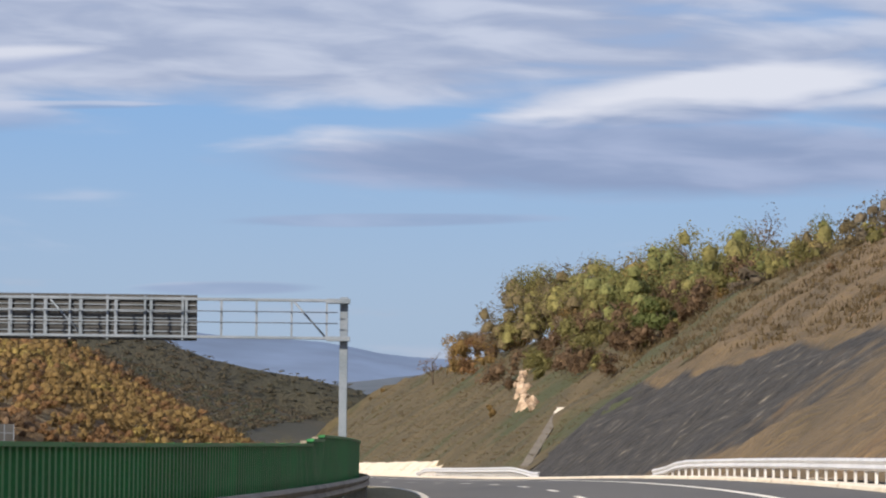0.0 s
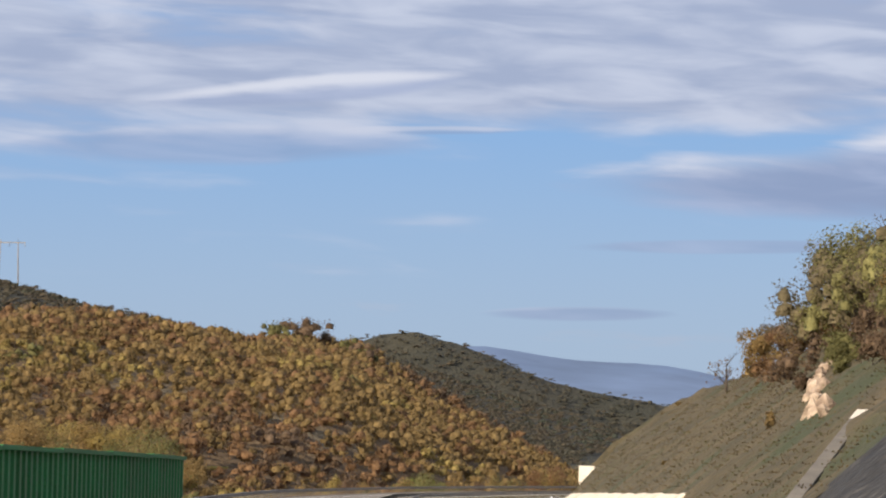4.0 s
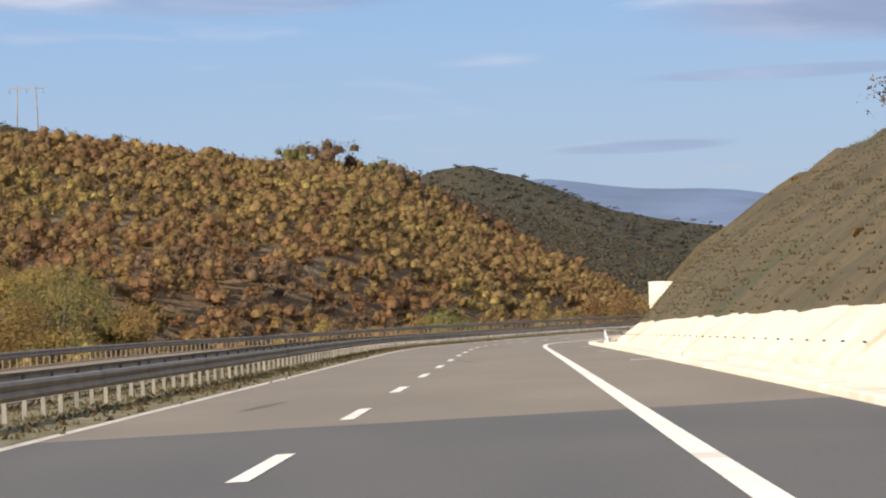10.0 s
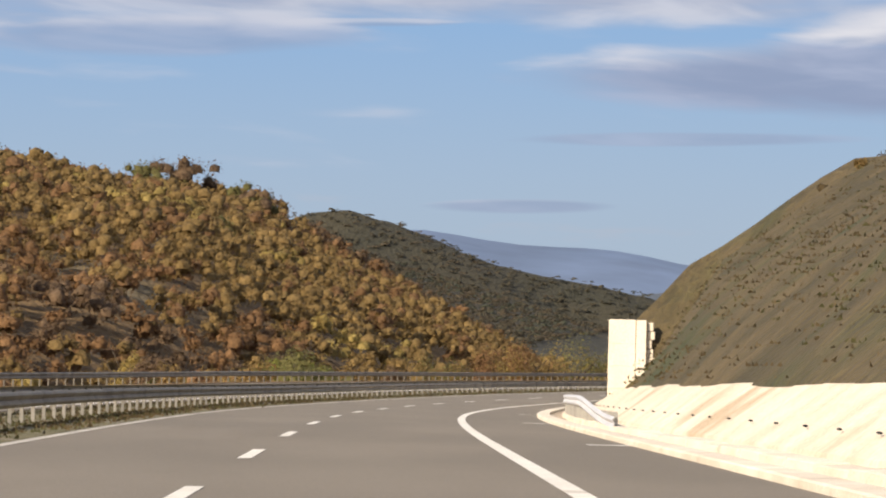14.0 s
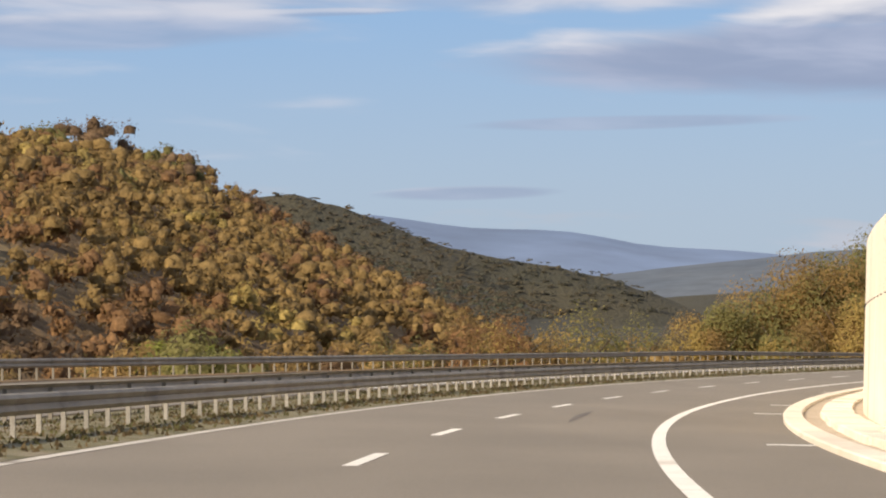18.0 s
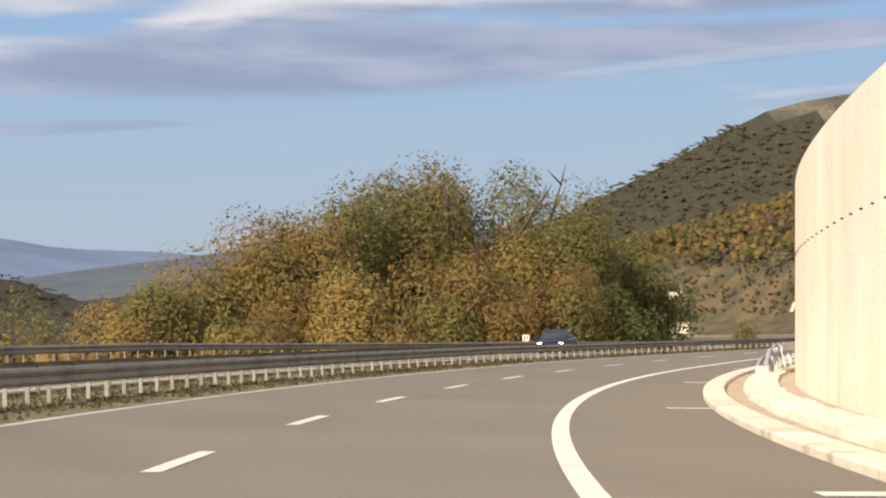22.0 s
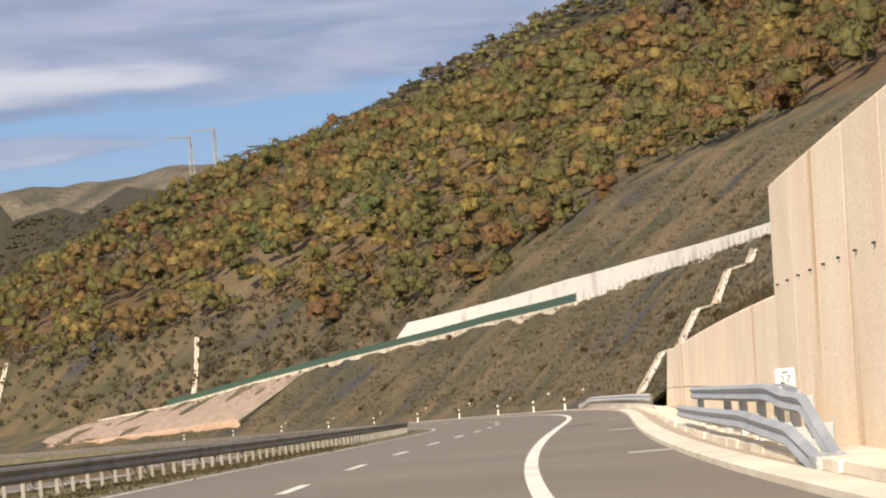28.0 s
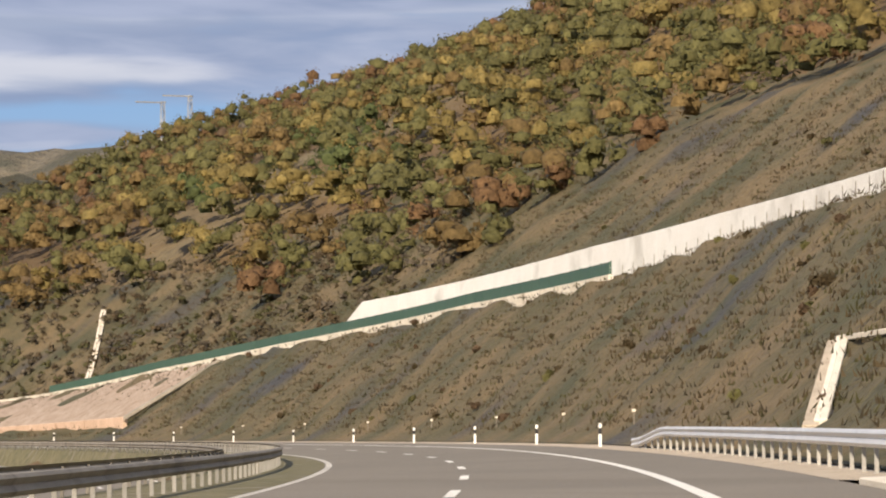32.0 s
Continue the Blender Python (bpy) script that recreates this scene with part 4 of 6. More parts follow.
forest("woodland_crest", x, y, rng.uniform(2.2, 3.6, len(x)), mixed(rng, len(x), [(0.094, 0.094, 0.056), (0.112, 0.098, 0.056), (0.13, 0.102, 0.058), (0.094, 0.106, 0.060)], (3, 3, 2, 2), x, y, 0.012, 5), 9, 0.5, "dull green scrub wood on the mountain flank", 26, 0.5, 3.0, lobes=3)
x, y, s, u = scatter(rng, 380, 600, 800, 1760, 7.0, lambda x, y, s, u: (u > 225))
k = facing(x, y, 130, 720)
x, y = x[k], y[k]
forest("woodland_top", x, y, rng.uniform(4, 7, len(x)), mixed(rng, len(x), [BROWN, OLIVE, GREYB, (0.08, 0.08, 0.05)], (2, 2, 2, 2), x, y, 0.02, 6), 14, 0.45, "dark brown wood along the mountain top", 27, 0.4, 1.6, lobes=3)


# the thicket on the rim of the first cutting
def rim_wood(name, s0, s1, u0, u1, gap, lo, hi, tones, weights, per, leaf, label, seed):
    r = np.random.RandomState(seed)
    a, b = np.meshgrid(np.arange(s0, s1, gap), np.arange(u0, u1, gap))
    s = (a + r.uniform(-0.6, 0.6, a.shape) * gap).ravel()
    u = (b + r.uniform(-0.6, 0.6, a.shape) * gap).ravel()
    base = at(s, u)
    base[:, 2] += right_side(s, u) - 0.3
    high = r.uniform(lo, hi, len(s))
    p, out, pick, cc, cr = crowns(r, base, high, high * r.uniform(0.32, 0.5, len(s)), per, low=0.05, full=0.48)
    own = mixed(r, len(s), tones, weights, s, u, 0.09, 2)[:, None, :]
    tone = np.repeat(own, per, axis=1) * r.uniform(0.85, 1.15, size=(len(s), per, 1))
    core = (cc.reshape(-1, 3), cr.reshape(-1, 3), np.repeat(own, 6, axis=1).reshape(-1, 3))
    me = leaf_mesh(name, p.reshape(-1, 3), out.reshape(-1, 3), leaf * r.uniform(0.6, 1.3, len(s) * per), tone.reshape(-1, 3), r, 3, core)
    return tagged(new(name, me), label, "thicket", kind="stuff")


RIM = [(0.17, 0.145, 0.105), (0.165, 0.135, 0.075), (0.21, 0.195, 0.075), (0.175, 0.185, 0.07), (0.25, 0.20, 0.08), (0.28, 0.25, 0.085)]
rim_wood("rim_thicket", 44, 138, 23.5, 44, 4.2, 4.8, 8.8, RIM, (3, 3, 3, 2, 2, 1), 620, 0.12, "dense brown and olive thicket on the cutting's rim", 61)
rim_wood("slope_thicket", 6, 84, 18.6, 25.5, 3.0, 1.5, 3.6, [OCHRE, BROWN, OLIVE, GREYB, RUST], (2, 3, 3, 2, 1), 420, 0.10, "ochre and olive bushes reaching down the slope", 64)
rim_wood("bank_thicket", -8, 46, 29, 44, 4.5, 2.2, 4.6, RIM, (4, 3, 3, 2, 1, 1), 420, 0.11, "pale brown thicket over the earth bank", 62)
rim_wood("rim_bushes", 134, 182, 23.5, 30, 4.0, 1.4, 3.0, [BROWN, OCHRE, RUST, GREYB], (2, 2, 2, 2), 200, 0.13, "low rust and ochre bushes on the rim", 63)


def shrubs(name, s0, s1, u0, u1, count, high, tones, label, seed, rise=True, leaf=0.16, per=60):
    r = np.random.RandomState(seed)
    s, u = r.uniform(s0, s1, count), r.uniform(u0, u1, count)
    base = at(s, u)
    base[:, 2] += right_side(s, u) if rise else left_side(u)
    h = r.uniform(0.35, 1.0, count) ** 1.5 * high
    p, out, pick, cc, cr = crowns(r, base - np.array([0, 0, 0.1]), h, h * r.uniform(0.5, 0.8, count), per, 4, 0.0)
    tn = mixed(r, count, tones, [1] * len(tones))
    halves = np.repeat((leaf * (0.6 + 0.5 * h / high))[:, None], per, axis=1)
    core = (cc.reshape(-1, 3), cr.reshape(-1, 3), np.repeat(tn[:, None, :], 4, axis=1).reshape(-1, 3))
    me = leaf_mesh(name, p.reshape(-1, 3), out.reshape(-1, 3), halves.ravel(), np.repeat(tn[:, None, :], per, axis=1).reshape(-1, 3), r, 3, core)
    return tagged(new(name, me), label, "shrubs", kind="stuff")


def tufts(name, s0, s1, u0, u1, count, high, tones, label, seed, rise=right_side):
    """Dry grass: thin upright blades in bunches."""
    r = np.random.RandomState(seed)
    s, u = r.uniform(s0, s1, count), u0 + (u1 - u0) * r.uniform(0, 1, count)
    base = at(s, u)
    base[:, 2] += rise(s, u)
    k = 6
    p = np.repeat(base, k, axis=0) + r.normal(size=(count * k, 3)) * np.array([0.22, 0.22, 0.0])
    lean = r.normal(size=(count * k, 2)) * 0.4
    h = r.uniform(0.4, 1.0, count * k) * high
    tip = p + np.stack([lean[:, 0] * h, lean[:, 1] * h, h], 1)
    side = r.normal(size=(count * k, 3)) * np.array([1, 1, 0])
    side /= np.linalg.norm(side, axis=1, keepdims=True)
    w = (0.03 + 0.03 * r.uniform(size=(count * k, 1)))
    v = np.stack([p - side * w, p + side * w, tip], 1).reshape(-1, 3)
    n = count * k
    me = bpy.data.meshes.new(name)
    me.vertices.add(3 * n)
    me.vertices.foreach_set("co", v.astype(np.float32).ravel())
    me.loops.add(3 * n)
    me.loops.foreach_set("vertex_index", np.arange(3 * n, dtype=np.int32))
    me.polygons.add(n)
    me.polygons.foreach_set("loop_start", np.arange(0, 3 * n, 3, dtype=np.int32))
    me.polygons.foreach_set("loop_total", np.full(n, 3, dtype=np.int32))
    tn = np.repeat(mixed(r, count, tones, [1] * len(tones)), 3 * k, axis=0)
    me.attributes.new("tone", "FLOAT_COLOR", "POINT").data.foreach_set("color", np.concatenate([tn, np.ones((3 * n, 1))], 1).astype(np.float32).ravel())
    me.materials.append(LEAVES)
    me.update(calc_edges=True)
    return tagged(new(name, me), label, "grass", kind="stuff")


STRAW, STRAW_D, MOSS = (0.150, 0.113, 0.060), (0.115, 0.086, 0.046), (0.112, 0.106, 0.046)
tufts("slope_grass", -16, 290, 9.0, 38, 9000, 0.11, [STRAW, STRAW_D, STRAW_D, MOSS], "dry grass on the cutting", 31)
tufts("scrub_grass", 698, 1085, 8.2, 46, 17000, 0.30, [STRAW_D, (0.10, 0.092, 0.04), (0.115, 0.085, 0.048), (0.085, 0.07, 0.045)], "dry brown grass on the scrub slope", 32)
tufts("rock_grass", -140, 20, 17.5, 44, 5000, 0.4, [STRAW, STRAW_D], "dry grass over the rock cutting", 33)
tufts("wall_top_grass", 588, 698, 8.9, 40, 4500, 0.3, [STRAW_D, (0.10, 0.092, 0.04), (0.115, 0.085, 0.048), (0.085, 0.07, 0.045)], "dry brown grass over the low wall", 40)
tufts("median_grass", -30, 660, -7.2, -4.1, 7000, 0.10, [STRAW, STRAW_D, MOSS], "dry grass tufts below the median rail", 34, lambda s, u: 0.02 + 0 * s)
shrubs("slope_shrubs", 20, 286, 11, 40, 24, 0.8, [OLIVE, BROWN, OCHRE, STRAW_D], "low olive and brown bushes on the cutting", 35)
shrubs("scrub_shrubs", 706, 1085, 9, 46, 240, 0.55, [BROWN, STRAW_D, STRAW_D, OLIVE], "small brown bushes over the scrub slope", 36)
shrubs("far_scrub", 965, 1320, 25.5, 48, 2000, 1.7, [(0.10, 0.082, 0.05), (0.115, 0.085, 0.05), (0.10, 0.095, 0.042), GREYB], "grey-brown scrub between the scree and the wood", 39, leaf=0.15, per=30)
shrubs("rock_shrubs", -150, 30, 24, 44, 120, 2.2, [GREYB, BROWN, OLIVE, OCHRE], "brown thicket over the rock cutting", 37, leaf=0.22)
shrubs("valley_shrubs", 120, 640, -42, -23, 420, 3.4, [OCHRE, OLIVE, GOLD, RUST, BROWN], "yellow and rust bushes below the opposite carriageway", 38, rise=False, leaf=0.24, per=90)


def limb_set(rng_, base, high, lean, n):
    """Points of a trunk and its limbs, in the tree's own frame."""
    top = Vector((lean[0], lean[1], high * 0.72))
    trunk = [Vector((0, 0, -0.4)), top * 0.35 + Vector((rng_.uniform(-.15, .15), rng_.uniform(-.15, .15), 0)), top * 0.7, top]
    limbs = []
    for i in range(n):
        t = rng_.uniform(0.35, 0.95)
        p = top * t
        a = rng_.uniform(0, 6.28)
        L = high * rng_.uniform(0.22, 0.40) * (1.15 - 0.5 * t)
        q = p + Vector((math.cos(a) * L * 0.5, math.sin(a) * L * 0.5, L * 0.35))
        e = p + Vector((math.cos(a + 0.3) * L, math.sin(a + 0.3) * L, L * rng_.uniform(0.7, 1.1)))
        limbs.append([p, q, e])
    return trunk, limbs


def tree(name, x, y, z, high, wide, tones, label, seed, per=900, leaf=0.22, sparse=0.0, group="", low=0.15, lobes=9, limbs=8):
    r = random.Random(seed)
    g = np.random.RandomState(seed)
    ob = thing(name, Matrix.Translation((x, y, z)), label, "tree", group)
    trunk, arms = limb_set(r, None, high, (r.uniform(-.06, .06) * high, r.uniform(-.06, .06) * high), limbs)
    r0 = 0.022 * high + 0.04
    part("trunk", tube_mesh("trunk", trunk, [r0 * 1.2, r0, r0 * 0.6, r0 * 0.2], BARK, 7), ob)
    for arm in arms:
        part("limb", tube_mesh("limb", arm, [r0 * 0.42, r0 * 0.26, r0 * 0.07], BARK, 5), ob)
        if sparse:
            for k in range(4):
                t = r.uniform(0.3, 1.0)
                p = arm[1].lerp(arm[2], t)
                e = p + Vector((r.uniform(-1, 1), r.uniform(-1, 1), r.uniform(0.2, 1.0))) * high * 0.11
                part("twig", tube_mesh("twig", [p, p.lerp(e, 0.5), e], [r0 * 0.13, r0 * 0.09, r0 * 0.03], BARK, 4), ob)
    count = int(per * (1 - sparse))
    p, out, pick, cc, cr = crowns(g, np.zeros((1, 3)), np.array([high]), np.array([wide]), count, lobes, low)
    own = 1.36 * np.array(tones)[g.randint(0, len(tones), lobes)] * g.uniform(0.9, 1.1, (lobes, 1))
    me = leaf_mesh("crown", p.reshape(-1, 3), out.reshape(-1, 3), leaf * g.uniform(0.6, 1.35, count), own[pick.ravel()] * g.uniform(0.85, 1.15, (count, 1)), g, 3)
    part("crown", me, ob)
    return ob


def hill_z(x, y):
    return float(land(np.array([[float(x)]]), np.array([[float(y)]]))[0, 0])


# the clump of oaks in the bend
for i, (x, y, top, wide, tones, sparse) in enumerate(((46.7, 633.7, -7.2, 4.5, (OCHRE, GOLD, OLIVE), 0), (52.1, 638.0, -4.1, 4.7, (OLIVE, OCHRE, RUST), 0), (58.4, 642.3, -1.6, 5.0, (OLIVE, OCHRE, GREEN_L), 0), (64.7, 647.5, -0.5, 5.0, (OLIVE, OCHRE, OLIVE), 0), (69.3, 654.4, 2.3, 5.8, (OCHRE, RUST, OLIVE), 0), (75.5, 656.1, 1.8, 5.4, (OLIVE, OCHRE, GOLD), 0), (81.0, 663.0, 3.7, 5.8, (OLIVE, OCHRE, OLIVE), 0.1), (86.4, 664.7, 1.6, 5.0, (OLIVE, GREYB, OCHRE), 0.72), (90.0, 666.4, -3.2, 4.5, (OLIVE, OLIVE, BROWN), 0), (94.5, 669.8, -7.6, 4.0, (GREEN_L, OLIVE, BROWN), 0), (60.9, 633.4, -6.7, 4.1, (RUST, OCHRE, GOLD), 0), (71.6, 640.2, -5.4, 4.3, (OLIVE, RUST, OCHRE), 0), (79.8, 648.9, -5.0, 4.3, (OCHRE, OLIVE, RUST), 0), (52.8, 628.2, -9.4, 3.2, (GOLD, OCHRE, OLIVE), 0), (86.1, 654.1, -7.6, 3.8, (GREEN_L, OLIVE, OCHRE), 0), (43.1, 630.2, -10.3, 2.9, (GOLD, OCHRE), 0))):
    z = min(hill_z(x, y), -16.0)
    tones = tuple(OLIVE if c in (BROWN, GREYB) else OCHRE if c == RUST else c for c in tones)
    tree("oak_tree", x, y, z, top - z + 1.0, wide * (1.15 if sparse > 0.5 else 1.5), tones, "half-bare oak with open grey branches" if sparse > 0.5 else "full olive and ochre autumn oak in the clump", 100 + i, int(26000 * (top - z) / 17), 0.165, sparse, "oaks in the bend", low=0.02, lobes=18)
# orange trees beyond the bend
for i, (x, y, top, wide, tones) in enumerate(((10.6, 539.0, -8.4, 1.8, (OCHRE, OLIVE)), (13.9, 541.5, -7.4, 2.1, (RUST, OCHRE)), (17.2, 544.1, -6.8, 2.4, (RUST, GOLD)), (21.1, 546.6, -6.5, 2.5, (GOLD, OCHRE)), (25.0, 549.1, -6.6, 2.5, (GOLD, OLIVE)), (28.3, 551.7, -7.6, 2.0, (OCHRE, OLIVE)), (31.7, 556.8, -8.1, 1.8, (GREYB, OCHRE)), (35.7, 569.8, -9.1, 1.5, (GOLD, OLIVE)), (6.7, 537.7, -9.0, 1.8, (OCHRE, OLIVE)))):
    z = hill_z(x, y) - 0.2
    z = min(z, -17.5)
    tree("maple_tree", x, y, z, top - z, wide * 1.8, tones, "bright orange and yellow young maple", 140 + i, 4500, 0.13, 0, "trees beyond the bend", low=0.02)

# trees and thickets over the first cutting
for i, (sa, ua, top, high, wide, tones, sparse, label) in enumerate((
        (179, 24.5, 16.3, 4.2, 2.2, (GREYB, OCHRE, STRAW), 0.2, "small straw-coloured tree on the cutting's rim"),
        (168, 26, 15.6, 3.4, 2.4, (RUST, BROWN, OCHRE), 0, "low rust-brown tree on the rim"), (150, 25, 15.4, 3.2, 2.4, (OCHRE, BROWN), 0, "low ochre tree on the rim"), (137, 25, 15.6, 3.2, 2.4, (OCHRE, RUST), 0, "low ochre tree on the rim"),
        (113, 25, 20.9, 9.0, 3.0, (OLIVE, GOLD, OLIVE), 0.25, "tall olive-yellow tree with a bare trunk"), (116, 28, 19.8, 7.5, 2.8, (OLIVE, GREEN_L, OCHRE), 0.1, "leafy olive tree on the rim"), (112, 30, 19.0, 6.6, 2.6, (GREEN_L, OLIVE), 0, "green tree among brown ones"),
        (125, 33, 21.6, 8.0, 3.2, (BROWN, GREYB, OLIVE), 0.2, "brown half-bare tree on the crest"), (132, 36, 22.4, 8.0, 3.2, (BROWN, GREYB), 0.3, "brown half-bare tree on the crest"), (121, 40, 25.0, 9.5, 3.2, (OLIVE, GREYB), 0.45, "tall open tree above the thicket"), (118, 37.5, 23.4, 8.5, 2.8, (OLIVE, GOLD), 0.2, "tall olive tree above the thicket"),
        (111, 41, 20.5, 6.5, 3.0, (GREYB, BROWN), 0.2, "thin grey-brown tree on the crest"), (96, 40, 20.0, 7.0, 3.0, (GREYB, OCHRE), 0.3, "thin grey-brown tree on the crest"), (90, 42, 24.0, 9.0, 2.6, (BROWN, GREYB), 0.7, "dark bare tree on the skyline"), (80, 40, 18.6, 6.0, 2.8, (OLIVE, OCHRE), 0.1, "olive tree over the earth bank"), (66, 38, 17.0, 6.0, 2.8, (OCHRE, GREYB), 0.2, "ochre tree over the earth bank"),
        (12.5, 20.8, 11.6, 4.2, 2.0, (GOLD, OLIVE, GREEN_L), 0, "bright yellow-green tree over the rock"), (52, 25.5, 13.2, 4.4, 2.4, (OCHRE, BROWN), 0, "ochre bush over the rock"), (62, 24, 13.4, 4.2, 2.4, (BROWN, RUST), 0.1, "rust bush over the rock"), (72, 24, 14.0, 4.4, 2.4, (OCHRE, OLIVE), 0, "ochre bush over the rock"), (84, 25, 15.0, 4.6, 2.6, (BROWN, GREYB), 0.2, "grey-brown bush over the rock"), (94, 27, 16.0, 5.0, 2.6, (RUST, OCHRE, OLIVE), 0, "rust and olive tree over the slope"), (103, 29, 17.5, 5.6, 2.8, (BROWN, OLIVE), 0.1, "brown and olive tree over the slope"),
        (30, 30, 13.6, 4.0, 2.4, (GREYB, STRAW), 0.2, "pale thicket on the bank"), (20, 33, 14.2, 4.2, 2.4, (GREYB, OLIVE), 0.1, "pale thicket on the bank"), (6, 36, 15.2, 5.0, 2.4, (OLIVE, OCHRE), 0.2, "olive tree on the bank"),
        (190, 22.0, 14.2, 4.0, 2.2, (BROWN,), 0.97, "bare dead tree on the skyline"))):
    px, py, pz = at(sa, ua)
    pz = float(pz + right_side(sa, ua)) - 0.25
    want = float(at(sa, ua)[2]) + top
    tree("hill_tree", float(px), float(py), pz, max(high * 0.7, want - pz), wide, tones, label, 200 + i, 4200, 0.12, sparse, "trees over the cutting", low=0.1)
# trees below the opposite carriageway
for i, (sa, ua, top, wide, tones) in enumerate(((359, -75.1, 5.5, 6.2, (GOLD, OCHRE, OLIVE)), (374, -71.6, 7.8, 6.8, (GOLD, OCHRE)), (384, -85.4, 11.0, 7.3, (OLIVE, GOLD, OCHRE)), (397, -72.7, 8.3, 6.2, (GOLD, OLIVE)), (407, -83.7, 9.5, 6.5, (OCHRE, GOLD)), (423, -76.1, 5.8, 5.5, (OLIVE, OCHRE)), (433, -91.9, 4.2, 5.5, (BROWN, OCHRE)), (456, -86.0, 2.1, 4.4, (OLIVE, GOLD)), (430, -38.0, 2.3, 4.0, (OLIVE, (0.16, 0.17, 0.04))), (438, -41.0, 2.9, 4.6, (OLIVE, (0.16, 0.17, 0.04))), (447, -44.4, 2.3, 4.2, (OLIVE, (0.16, 0.17, 0.04))), (419, -48.4, 2.8, 2.4, (GOLD, OLIVE)), (336, -68.4, -0.4, 4.4, (OCHRE, RUST)), (400, -40, 1.6, 3.0, (OCHRE, BROWN)), (430, -42, 1.8, 3.2, (OCHRE, OLIVE)), (460, -40, 1.2, 3.0, (BROWN, OCHRE)), (878, -40.5, 3.4, 3.0, (GOLD, OLIVE)))):
    px, py, pz = at(sa, ua)
    zz = hill_z(px, py) - 0.2
    tree("valley_tree", float(px), float(py), zz, float(pz) + top - zz, wide, tones, "leafy yellow-olive tree rising above the valley rail", 240 + i, 7000, 0.16, 0, "trees below the road", low=0.02)

# ---- guard rails in their places ----
for a, b in ((-256, -150), (-150, -30), (-30, 100), (100, 230), (230, 360), (360, 490), (490, 620), (620, 760), (760, 900), (900, 1120)):
    guard_rail(a, b, -5.3, 1, "weathered steel guard rail along the median", STEEL_DULL, POST_GREY, group="median rails")
    if -30 <= a < 620:
        guard_rail(a, b, -19.3, 1, "dull steel rail above the valley edge", STEEL_DULL, POST_DARK, 2.2, 0.72, group="outer rails")
    if a >= -30:
        guard_rail(a, b, -7.5, -1, "dull steel rail on the far side of the median", STEEL_DULL, POST_DARK, 4.4, group="median rails")
guard_rail(-256, -84, 6.75, -1, "bright new steel rail below the rock cutting", STEEL_BRIGHT, STEEL_BRIGHT, dip1=11, group="shoulder rails")
guard_rail(-36, 39, 6.8, -1, "bright new steel rail with sunken ends", STEEL_BRIGHT, STEEL_BRIGHT, dip0=15, dip1=8, ds=1.5, gap=1.1, group="shoulder rails")
guard_rail(196, 272, 6.95, -1, "bright steel rail before the concrete wall", STEEL_BRIGHT, STEEL, dip0=24, ds=1.5, top=0.79, gap=1.3, group="shoulder rails")
guard_rail(666, 772, 6.95, -1, "steel rail at the end of the concrete wall", STEEL_BRIGHT, STEEL, dip1=12, ds=2, top=0.74, group="shoulder rails")


def barrier_head(a, run, foot=0.0):
    """A two-tier barrier: both beams drop to the ground at the near end, blunt at the far one."""
    ob = thing("guard_rail", Matrix(), "two-tier steel crash barrier with its end run into the ground", "guard rail", "barrier heads")
    low = lambda s: float(np.interp(s - a, [0, 4.5, 14, run], [0.12 + foot, 0.46 + foot * 0.5, 0.60, 0.58]))
    up = lambda s: float(np.interp(s - a, [0.8, 5.0, 8.5, 11.5, run], [0.16 + foot, 0.84, 0.88, 0.99, 0.97]))

    def section(u, h, tall):
        return lambda s: [(u, h(s)), (u - 0.085, h(s) - 0.2 * tall), (u - 0.025, h(s) - 0.5 * tall), (u - 0.085, h(s) - 0.8 * tall), (u, h(s) - tall), (u + 0.03, h(s) - tall), (u + 0.03, h(s))]

    part("beam", sweep("beam", a, a + run, 0.75, section(6.86, low, 0.29), STEEL_BLUE, closed=True, caps=True), ob)
    part("upper_beam", sweep("upper_beam", a + 0.8, a + run - 3, 0.75, section(7.12, up, 0.27), STEEL_BLUE, closed=True, caps=True), ob)
    part("rear_beam", sweep("rear_beam", a + 9, a + run - 3, 1.0, lambda s: [(7.36, up(s) - 0.02), (7.30, up(s) - 0.14), (7.36, up(s) - 0.28), (7.40, up(s) - 0.28), (7.40, up(s) - 0.02)], STEEL_BLUE, closed=True, caps=True), ob)
    for f in (3.0, 5.5, 8.0, 11.0, 15.0, 20.0, 25.5, run - 5):
        part("post", box_mesh("post", -0.07, 0.07, -0.09, 0.09, -0.3, up(a + f) - 0.03, STEEL_BLUE, 0.015), ob, place(a + f, 7.22))
        part("bracket", box_mesh("bracket", -0.30, -0.05, -0.07, 0.07, low(a + f) - 0.24, low(a + f) - 0.06, STEEL_BLUE, 0.01), ob, place(a + f, 7.22))
    part("end_plate", box_mesh("end_plate", -0.22, 0.22, -0.5, 0.5, -0.05, 0.14 + foot, STEEL_BLUE, 0.02), ob, place(a + 0.5, 7.0))
    return ob


barrier_head(457.5, 41, 0.18)
barrier_head(563.5, 44)


